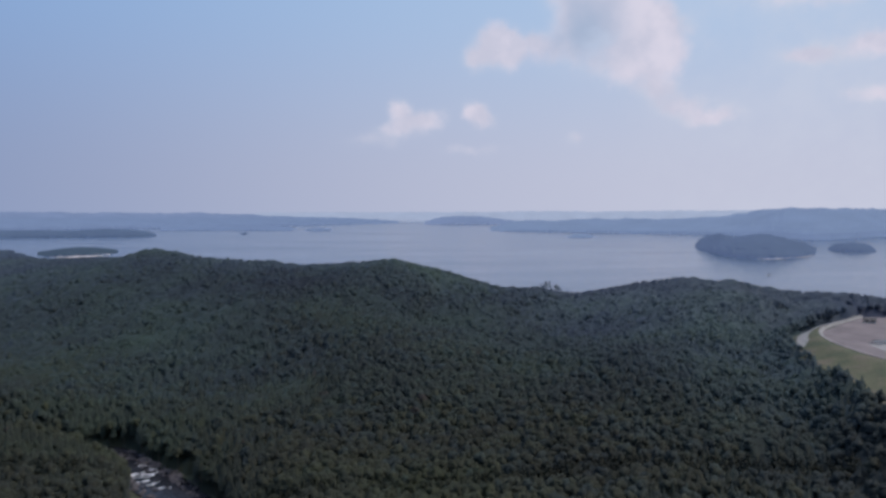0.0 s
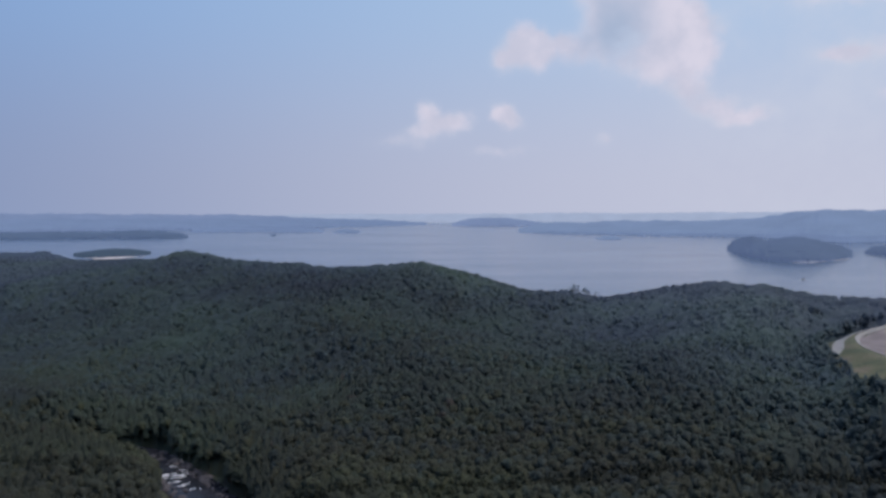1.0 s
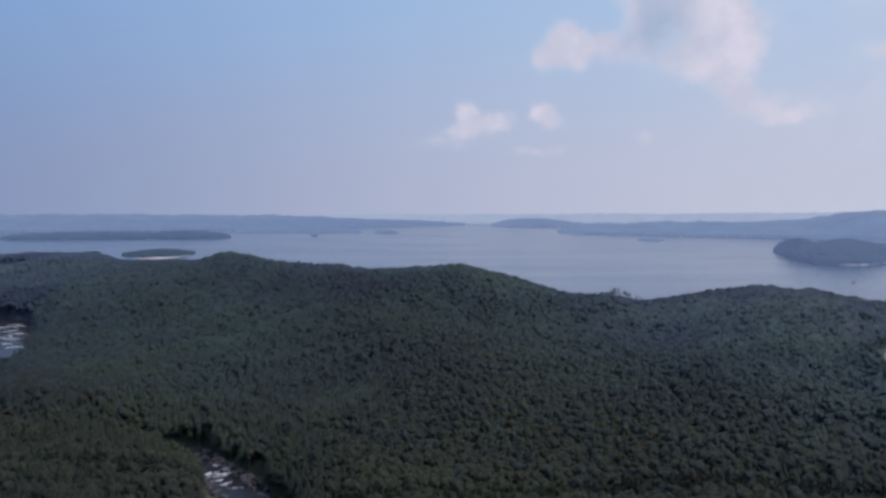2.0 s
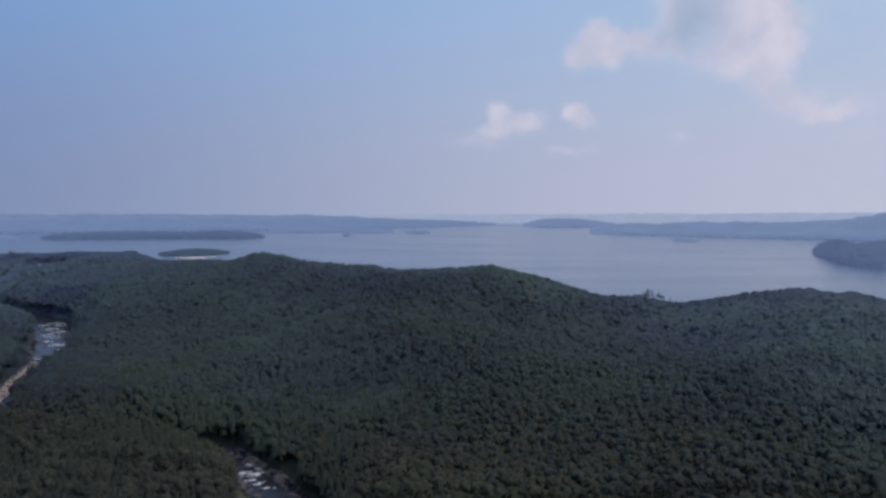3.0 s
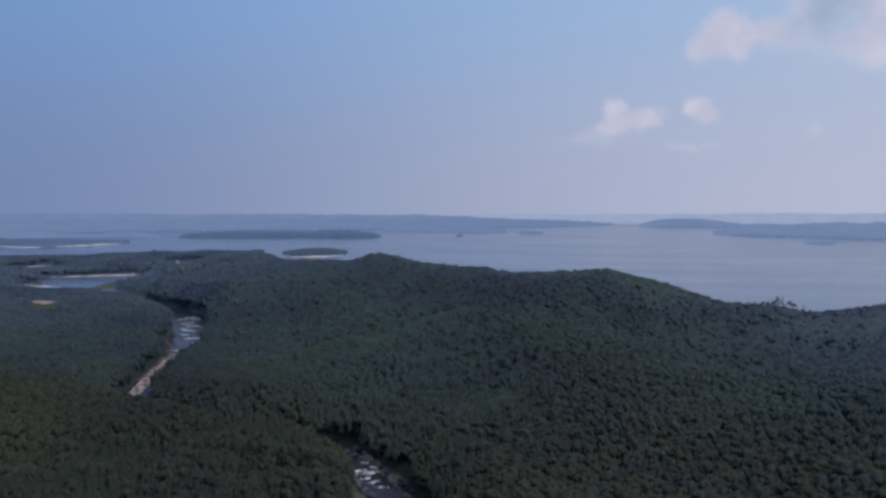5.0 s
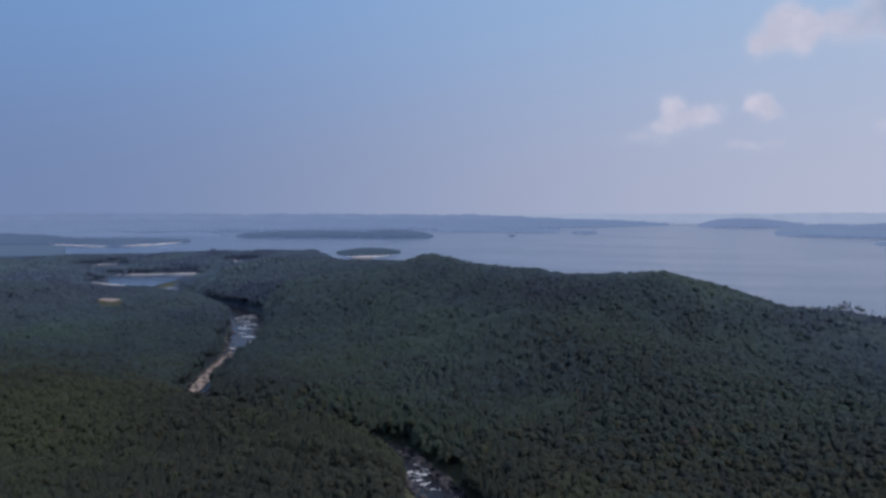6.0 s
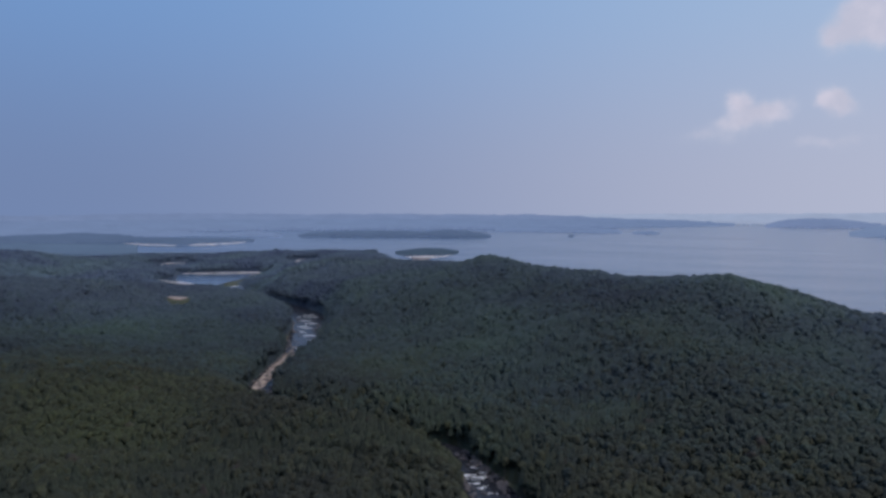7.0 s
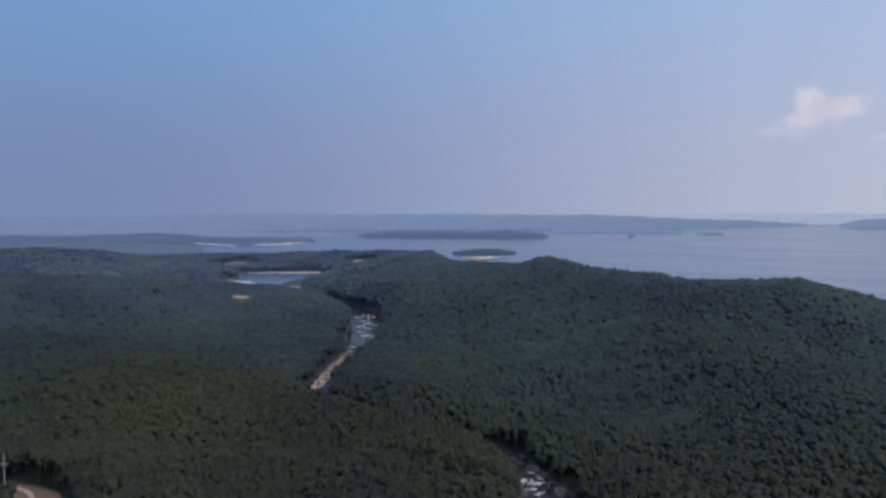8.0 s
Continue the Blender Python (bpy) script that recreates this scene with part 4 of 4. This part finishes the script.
def leaf_clump(bm, c, r, rnd):
    """A jittered small clump of eight faces."""
    pts = []
    for dx, dy, dz in ((1, 0, 0), (0, 1, 0), (-1, 0, 0), (0, -1, 0), (0, 0, 1), (0, 0, -1)):
        k = r * rnd.uniform(0.6, 1.35)
        pts.append(bm.verts.new(c + Vector((dx * k, dy * k, dz * k * 0.8)) + Vector((rnd.gauss(0, 0.2), rnd.gauss(0, 0.2), rnd.gauss(0, 0.15))) * r))
    for i in range(4):
        j = (i + 1) % 4
        bm.faces.new((pts[i], pts[j], pts[4]))
        bm.faces.new((pts[j], pts[i], pts[5]))


def oak_tree(seed):
    """Broadleaf tree 10 m tall: trunk with limbs, crown of leaf clumps."""
    rnd = random.Random(seed)
    tree = new("oak_tree")
    bm = bmesh.new()
    limb(bm, Vector((0, 0, -0.3)), Vector((0.1, 0.05, 3.2)), 0.22, 0.16, 7)
    limb(bm, Vector((0.1, 0.05, 3.2)), Vector((rnd.uniform(-0.3, 0.3), rnd.uniform(-0.3, 0.3), 8.2)), 0.16, 0.05, 6)
    tips = []
    for i in range(6):
        a = i * 1.047 + rnd.uniform(-0.3, 0.3)
        z0 = 3.4 + i * 0.55
        tip = Vector((math.cos(a) * rnd.uniform(1.4, 2.1), math.sin(a) * rnd.uniform(1.4, 2.1), z0 + rnd.uniform(1.0, 2.0)))
        limb(bm, Vector((0.05, 0.05, z0)), tip, 0.09, 0.03)
        tips.append(tip)
    part("trunk", bm, BARK, tree)
    bm = bmesh.new()
    tips += [Vector((0, 0, 8.6)), Vector((rnd.uniform(-0.6, 0.6), rnd.uniform(-0.6, 0.6), 7.4)), Vector((0, 0, 6.2))]
    for tip in tips:
        for _ in range(8):
            v = Vector((rnd.gauss(0, 1), rnd.gauss(0, 1), rnd.gauss(0, 0.8)))
            v = v.normalized() * rnd.uniform(0.5, 1.25)
            leaf_clump(bm, tip + v, rnd.uniform(0.35, 0.7), rnd)
    part("crown", bm, LEAF_NEAR, tree)
    return tagged(tree, "broadleaf tree with a full uneven green crown, in dense wood", "tree", "trees of the near slope")


def pine_tree(seed):
    """Pine 10 m tall: straight trunk, whorls of ragged boughs."""
    rnd = random.Random(seed)
    tree = new("pine_tree")
    bm = bmesh.new()
    limb(bm, Vector((0, 0, -0.3)), Vector((0, 0, 9.6)), 0.18, 0.03, 7)
    boughs = []
    for i in range(9):
        z = 3.6 + i * 0.66
        reach = 2.1 * (1 - i / 10) ** 0.8
        for k in range(4):
            a = k * 1.571 + i * 0.7 + rnd.uniform(-0.3, 0.3)
            tip = Vector((math.cos(a) * reach * rnd.uniform(0.7, 1.1), math.sin(a) * reach * rnd.uniform(0.7, 1.1), z + rnd.uniform(0.0, 0.5)))
            limb(bm, Vector((0, 0, z)), tip, 0.045, 0.015, 3)
            boughs.append((z, tip))
    part("trunk", bm, BARK, tree)
    bm = bmesh.new()
    for z, tip in boughs:
        root = Vector((0, 0, z))
        for u in (0.55, 0.95):
            leaf_clump(bm, root.lerp(tip, u), rnd.uniform(0.3, 0.55), rnd)
    leaf_clump(bm, Vector((0, 0, 9.7)), 0.45, rnd)
    part("crown", bm, LEAF_PINE, tree)
    return tagged(tree, "slender dark green pine with ragged boughs, in dense wood", "tree", "trees of the near slope")


def place(ob, x, y, z, size, turn):
    ob.location, ob.rotation_euler, ob.scale = (x, y, z), (0, 0, turn), (size / 13, size / 13, size / 10)


def plant_singles(singles):
    oaks, pines = [oak_tree(s) for s in range(5)], [pine_tree(s + 50) for s in range(4)]
    used = set()
    rnd = random.Random(5)
    for x, y, z, size, is_pine in zip(*singles):
        kinds = pines if is_pine else oaks
        src = kinds[rnd.randrange(len(kinds))]
        ob = src
        if src.name in used:
            ob = copy_thing(src, Matrix.Identity(4))
        used.add(src.name)
        place(ob, float(x), float(y), float(z), float(size), rnd.uniform(0, 6.28))


plant_singles(build_woods())


# ---------------------------------------------------------------- grove on the bare lake bank, house and shelter
def grove():
    """A few tall pines on clear trunks against the water."""
    rnd = random.Random(9)
    src = None
    for i, (az, d, size) in enumerate(((-8.05, 605, 11), (-8.35, 607, 13), (-8.5, 604, 12.5), (-8.75, 606, 13), (-9.3, 606, 11), (-9.45, 604, 9), (-10.1, 602, 8.5), (-10.3, 604, 7), (-11.0, 600, 6))):
        if src is None:
            src = new("lakeside_pine")
            bm = bmesh.new()
            limb(bm, Vector((0, 0, -0.4)), Vector((0, 0, 9.5)), 0.2, 0.05, 7)
            part("trunk", bm, BARK, src)
            bm = bmesh.new()
            for _ in range(36):
                u = rnd.random()
                a = rnd.uniform(0, 6.28)
                rr = rnd.uniform(0.1, 0.85) * (1.1 - 0.6 * u)
                leaf_clump(bm, Vector((math.cos(a) * rr, math.sin(a) * rr, 4.6 + 5.0 * u)), rnd.uniform(0.35, 0.65), rnd)
            part("crown", bm, LEAF_HAZE_4, src)
            ob = tagged(src, "tall lone pine on the bare lake bank", "tree", "pines on the lake bank")
        else:
            ob = copy_thing(src, Matrix.Identity(4))
        x, y = at(az, d)
        place(ob, x, y, float(height(np.array([x]), np.array([y]))[0]), size * 0.75, rnd.uniform(0, 6))


grove()
shore = [(*at(a, d), 0, 6) for a, d in ((-6.6, 598), (-8.4, 609), (-10.4, 604), (-12.0, 596))]
ob, V = strip("bare_bank", shore, GRASS, "pale dry grass bank above the lake", "grass bank", wobble=0.6)
co = np.array([v.co[:] for v in ob.data.vertices])
zz = height(co[:, 0], co[:, 1]) + 0.35
for v, q in zip(ob.data.vertices, zz):
    v.co.z = q


def box(bm, x0, x1, y0, y1, z0, z1):
    v = [bm.verts.new((x, y, z)) for z in (z0, z1) for x, y in ((x0, y0), (x1, y0), (x1, y1), (x0, y1))]
    for f in ((3, 2, 1, 0), (4, 5, 6, 7), (0, 1, 5, 4), (1, 2, 6, 5), (2, 3, 7, 6), (3, 0, 4, 7)):
        bm.faces.new([v[i] for i in f])


def house(x, y, turn, length, depth, wall, roof_mat, label):
    z = float(height(np.array([x]), np.array([y]))[0])
    home = new("house")
    home.location, home.rotation_euler = (x, y, z), (0, 0, radians(turn))
    bm = bmesh.new()
    box(bm, -length / 2, length / 2, -depth / 2, depth / 2, -1.0, wall)
    walls = part("wall", bm, SIDING, home)
    bm = bmesh.new()
    e, r = 0.6, depth * 0.28
    L, D = length / 2 + e, depth / 2 + e
    low = [bm.verts.new(p) for p in ((-L, -D, wall), (L, -D, wall), (L, D, wall), (-L, D, wall))]
    up = [bm.verts.new(p) for p in ((-L, -D, wall + 0.2), (L, -D, wall + 0.2), (L, D, wall + 0.2), (-L, D, wall + 0.2))]
    a, b = bm.verts.new((-L, 0, wall + 0.2 + r)), bm.verts.new((L, 0, wall + 0.2 + r))
    for f in ((low[3], low[2], low[1], low[0]), (low[0], low[1], up[1], up[0]), (low[1], low[2], up[2], up[1]), (low[2], low[3], up[3], up[2]), (low[3], low[0], up[0], up[3]),
              (up[0], up[1], b, a), (up[2], up[3], a, b), (up[1], up[2], b), (up[3], up[0], a)):
        bm.faces.new(f)
    part("roof", bm, roof_mat, home)
    n = max(2, int(length / 3))
    for i in range(n):
        cx = -length / 2 + length * (i + 0.5) / n
        bm = bmesh.new()
        box(bm, cx - 0.55, cx + 0.55, -depth / 2 - 0.05, -depth / 2 + 0.02, 1.0, 2.2)
        part("window", bm, GLASS, home)
    return tagged(home, label, "house")


hx, hy = at(-5.7, 585)
house(hx, hy, 8, 10, 7, 3.4, ROOF, "long low house with a pale metal roof among lakeside trees")
house(232, 377, -30, 5.5, 3.5, 1.9, DARKROOF, "small dark-roofed shelter on the bare sand flat")


# ---------------------------------------------------------------- power pole on the track
def power_pole(x, y, turn):
    z = float(height(np.array([x]), np.array([y]))[0])
    pole = new("power_pole")
    pole.location, pole.rotation_euler = (x, y, z), (0, 0, radians(turn))
    bm = bmesh.new()
    limb(bm, Vector((0, 0, -0.5)), Vector((0, 0, 12.5)), 0.2, 0.13, 10)
    bmesh.ops.contextual_create(bm, geom=[e for e in bm.edges if e.is_boundary and all(v.co.z > 12 for v in e.verts)])
    part("post", bm, WOOD, pole)
    bm = bmesh.new()
    box(bm, -1.6, 1.6, -0.26, -0.12, 9.1, 9.3)
    arm = part("crossarm", bm, WOOD, pole)
    for px in (-1.45, -0.55, 0.55, 1.45):
        bm = bmesh.new()
        limb(bm, Vector((px, -0.19, 9.3)), Vector((px, -0.19, 9.42)), 0.05, 0.07, 8)
        limb(bm, Vector((px, -0.19, 9.42)), Vector((px, -0.19, 9.55)), 0.07, 0.03, 8)
        part("insulator", bm, CERAMIC, arm)
    for sx2 in (-1, 1):
        bm = bmesh.new()
        limb(bm, Vector((sx2 * 0.9, -0.19, 9.12)), Vector((0, -0.15, 8.3)), 0.03, 0.03, 4)
        part("brace", bm, WOOD, pole)
    return tagged(pole, "weathered wooden power pole with one crossarm, beside a dirt track", "power pole")


power_pole(-230.5, 117, 35)


def draped_ribbon(name, line, half, material, label, category, lift=0.3):
    pts = [(x, y, 0, half) for x, y in line]
    ob, V = strip(name, pts, material, label, category, wobble=1.1, taper=True)
    co = np.array([v.co[:] for v in ob.data.vertices])
    zz = height(co[:, 0], co[:, 1]) + lift
    for v, q in zip(ob.data.vertices, zz):
        v.co.z = q
    return ob


draped_ribbon("bare_earth", TRACK, 9.0, DIRT, "brown bare earth clearing round a track", "bare ground", 0.3)
draped_ribbon("dirt_track", [(-285, 129), (-262, 123.5), (-243, 121), (-230, 120.5), (-219, 119), (-205, 112)], 1.0, SAND, "tan dirt track through a clearing", "track", 0.55)
draped_ribbon("dry_grass", [(-250, 116.5), (-236, 115.5), (-226, 115), (-217, 113.5)], 2.4, GRASS, "dry yellow-green grass beside a dirt track", "grass", 0.5)
bar = draped_ribbon("sand_bar", SAND_BAR, 4.2, BAR, "tan sand and rock bar along the river bend", "sand bar", 0.6)
co = np.array([v.co[:] for v in bar.data.vertices])
level = along(co[:, 0], co[:, 1], RIVER_LINE)[1] + 0.9 * vnoise(co[:, 0], co[:, 1], 5, 40) - 0.1
for v, q in zip(bar.data.vertices, level):
    v.co.z = max(v.co.z, q)
draped_ribbon("bank_grass", [(-352, 432), (-366, 458), (-386, 488), (-412, 522)], 4.5, GRASS, "yellow-green grass along the river bank", "grass", 0.7)
draped_ribbon("clay_patch", [(-553, 503), (-544, 506), (-535, 509)], 9, SAND, "bare orange clay patch on a wooded hill", "bare ground", 0.6)
draped_ribbon("clay_bank", [at(38.3, 1284), at(37.6, 1278), at(36.9, 1280)], 9, BEACH, "pale bare clay bank among trees", "bare ground", 1.0)
draped_ribbon("clay_patch", [(-123.5, 327), (-119, 329)], 1.6, SAND, "small bare patch in the wood", "bare ground", 0.5)


# ---------------------------------------------------------------- rapids: ledges, boulders and white water
def boulder_mesh(seed):
    rnd = random.Random(seed)
    bm = bmesh.new()
    bmesh.ops.create_icosphere(bm, subdivisions=2, radius=1.0)
    for v in bm.verts:
        n = noise.noise(v.co * 1.3 + Vector((seed * 7.1, 0, 0)))
        v.co *= 1 + 0.45 * n
        v.co.z *= 0.55
    me = bpy.data.meshes.new("boulder")
    bm.to_mesh(me)
    bm.free()
    me.materials.append(ROCK)
    return me


BOULDERS = [boulder_mesh(i) for i in range(5)]


def boulder(x, y, z, r, rnd):
    ob = new("boulder", BOULDERS[rnd.randrange(5)])
    ob.location, ob.rotation_euler = (x, y, z), (0, 0, rnd.uniform(0, 6.28))
    ob.scale = (r * rnd.uniform(0.8, 1.4), r * rnd.uniform(0.7, 1.1), r * rnd.uniform(0.8, 1.2))
    return tagged(ob, "weathered brown-grey boulder in the shallow river", "boulder", "boulders in the river")


def on_river(u):
    """Place, direction, level and half width at a share u of the river's line, by node number."""
    i = min(int(u), len(RIVER_LINE) - 2)
    t = u - i
    p, q = RIVER_LINE[i], RIVER_LINE[i + 1]
    d = Vector((q[0] - p[0], q[1] - p[1])).normalized()
    return Vector((p[0] + (q[0] - p[0]) * t, p[1] + (q[1] - p[1]) * t)), d, p[2] + (q[2] - p[2]) * t, p[3] + (q[3] - p[3]) * t


def foam_line(u, off0, off1, skew, thick, seed):
    """A broken white line of falling water across the river."""
    rnd = random.Random(seed)
    c, d, z, w = on_river(u)
    n = Vector((-d.y, d.x))
    bm = bmesh.new()
    steps = max(7, int(abs(off1 - off0) * w / 0.5))
    prev = None
    for i in range(steps + 1):
        s = off0 + (off1 - off0) * i / steps
        mid = c + n * (s * w) + d * (skew * s * w + rnd.gauss(0, 0.35) + 1.2 * math.sin(s * 5 + seed))
        th = thick * rnd.uniform(0.35, 1.15)
        row = []
        for k, hgt in ((-1, 0.04), (-0.4, 0.22), (0.3, 0.26), (1, 0.05)):
            q = mid + d * (k * th)
            row.append(bm.verts.new((q.x, q.y, z + hgt * rnd.uniform(0.7, 1.3))))
        if prev and rnd.random() > 0.15:
            for a in range(3):
                bm.faces.new((prev[a], row[a], row[a + 1], prev[a + 1]))
        prev = row
    me = bpy.data.meshes.new("white_water")
    bm.to_mesh(me)
    bm.free()
    me.materials.append(FOAM)
    return tagged(new("white_water", me), "white water breaking over a rock ledge", "white water", kind="structure")


def rapids():
    rnd = random.Random(3)
    lines = ((1.75, -0.3, 0.3, 0.2, 0.3), (2.0, -0.2, 0.5, 0.3, 0.35), (2.12, 0.2, 0.6, -0.3, 0.3), (2.3, 0.1, 0.7, -0.2, 0.4), (2.45, -0.5, 1.0, 0.3, 0.4), (2.58, -0.5, 0.5, 0.4, 0.5), (2.66, -0.3, 1.0, -0.2, 0.4),
             (2.72, -0.9, -0.5, 0.9, 0.4), (2.84, -0.9, -0.6, 0.8, 0.35), (2.92, -0.95, -0.7, 0.8, 0.35), (3.05, -0.9, -0.5, 0.6, 0.35),
             (9.9, -0.7, 0.9, 0.1, 0.7), (10.3, -0.4, 0.8, 0.3, 0.7), (11.4, 0.1, 0.8, 0.2, 0.6), (11.9, -0.9, -0.2, 0.1, 0.5), (12.2, -0.9, 0.2, 0.2, 0.6), (12.45, 0.0, 0.7, -0.1, 0.5), (12.7, -0.3, 0.6, 0.1, 0.4), (12.85, 0.1, 0.8, -0.1, 0.5),
             (13.0, -0.6, 0.4, 0.1, 0.5), (13.3, -0.2, 0.6, 0.2, 0.4), (13.6, -0.7, 0.0, -0.3, 0.3), (13.72, 0.1, 0.8, -0.2, 0.3), (13.9, -0.6, 0.2, 0.3, 0.3), (16.75, -0.8, 0.7, 0.1, 0.8), (16.92, -0.9, 0.5, 0.2, 0.9), (7.3, -0.5, 0.7, 0.2, 0.8))
    for i, (u, a, b, sk, th) in enumerate(lines):
        foam_line(u, a, b, sk, th, i + 1)
    for lo, hi, count, r0, r1 in ((1.6, 3.9, 70, 0.5, 1.5), (6.8, 10.2, 60, 0.6, 1.8), (10.2, 13.6, 85, 0.8, 1.9)):
        for _ in range(count):
            c, d, z, w = on_river(rnd.uniform(lo, hi))
            s = rnd.choice((-1, 1)) * (1.05 - 0.75 * rnd.random() ** 2.2)
            q = c + Vector((-d.y, d.x)) * (s * (w + 2))
            boulder(q.x, q.y, z + 0.1, rnd.uniform(r0, r1), rnd)
    # a belt of rocks along the east bank of the lower rapids, and a few out on the sand bar
    for _ in range(110):
        c, d, z, w = on_river(rnd.uniform(1.2, 3.4))
        off = rnd.uniform(-1.6, 3.2)
        q = c - Vector((-d.y, d.x)) * (w + off)
        boulder(q.x, q.y, z + 0.1 + 0.22 * max(0, off), rnd.uniform(0.3, 0.75), rnd)
    for _ in range(60):
        i = rnd.randrange(len(SAND_BAR) - 1)
        p, q, t = SAND_BAR[i], SAND_BAR[i + 1], rnd.random()
        bx, by = p[0] + (q[0] - p[0]) * t + rnd.gauss(0, 2.2), p[1] + (q[1] - p[1]) * t + rnd.gauss(0, 1.6)
        boulder(bx, by, float(along(np.array([bx]), np.array([by]), RIVER_LINE)[1][0]) + 0.6, rnd.uniform(0.5, 1.3), rnd)


def bank_shelf(u0, u1, side, name, material, label):
    """Bare rock along one bank, from the water's edge up under the trees."""
    rnd = random.Random(12)
    bm = bmesh.new()
    prev = None
    for i in range(int((u1 - u0) * 24) + 1):
        c, d, z, w = on_river(u0 + i / 24)
        n = Vector((-d.y, d.x)) * side
        row = []
        for k, hgt in ((-1.6, -0.5), (-0.6, 0.1), (0.2, 0.45), (1.0, 0.7), (2.0, 0.9)):
            q = c + n * (w + k + rnd.uniform(-0.6, 0.6))
            row.append(bm.verts.new((q.x, q.y, max(z + hgt * rnd.uniform(0.5, 1.4), float(height(np.array([q.x]), np.array([q.y]))[0]) + 0.15 if k > 0 else -99))))
        if prev:
            for a in range(4):
                bm.faces.new((prev[a], row[a], row[a + 1], prev[a + 1]))
        prev = row
    me = bpy.data.meshes.new(name)
    bm.to_mesh(me)
    bm.free()
    me.materials.append(material)
    return tagged(new(name, me), label, "river bank", kind="structure")


bank_shelf(3.0, 3.3, -1, "gravel_bar", BAR, "tan gravel bar at the head of the rapids")
rapids()
for az, d in ((-25.1, 866),):
    bx, by = at(az, d)
    boat = new("motorboat")
    boat.location, boat.rotation_euler = (bx, by, 0), (0, 0, 0.6)
    bm = bmesh.new()
    prof = [(-2.6, 0.9), (-1.0, 1.05), (1.0, 0.9), (2.2, 0.45), (2.9, 0.02)]
    lo = [bm.verts.new((x, s * w * 0.7, -0.2)) for s in (-1, 1) for x, w in prof]
    hi = [bm.verts.new((x, s * w, 0.75)) for s in (-1, 1) for x, w in prof]
    for i in range(4):
        bm.faces.new((lo[i], lo[i + 1], hi[i + 1], hi[i]))
        bm.faces.new((lo[i + 6], lo[i + 5], hi[i + 5], hi[i + 6]))
        bm.faces.new((hi[i], hi[i + 1], hi[i + 6], hi[i + 5]))
    bm.faces.new((lo[0], hi[0], hi[5], lo[5]))
    part("hull", bm, CERAMIC, boat)
    bm = bmesh.new()
    box(bm, -0.6, 0.7, -0.6, 0.6, 0.75, 1.5)
    part("cabin", bm, GLASS, boat)
    tagged(boat, "small pale motorboat on the open lake", "boat")


# ---------------------------------------------------------------- wet ground in the basin
def blot(name, cx, cy, rx, ry, z, material, label, category, seed):
    """A flat patch with an uneven edge."""
    rnd = random.Random(seed)
    pts = []
    for i in range(28):
        a = 6.2832 * i / 28
        k = 1 + 0.16 * math.sin(3 * a + seed) + 0.1 * math.sin(5 * a + 2 * seed) + rnd.uniform(-0.05, 0.05)
        pts.append((cx + rx * k * math.cos(a), cy + ry * k * math.sin(a)))
    return sheet(name, pts, z, material, label, category)


sheet("sand_spit", [at(29.0, 1292), at(28.7, 1225), at(28.2, 1190), at(27.6, 1205), at(27.0, 1286)], 0.25, BASIN, "pale pinkish sand spit before a wooded island", "sand spit")
blot("wet_flat", 205, 303, 24, 16, 12.75, GRAVEL, "pale damp flat on the basin floor", "mud flat", 1)
blot("puddle", 214, 321, 17, 6, 12.85, RIVER, "shallow dark puddle on the basin floor", "puddle", 2)
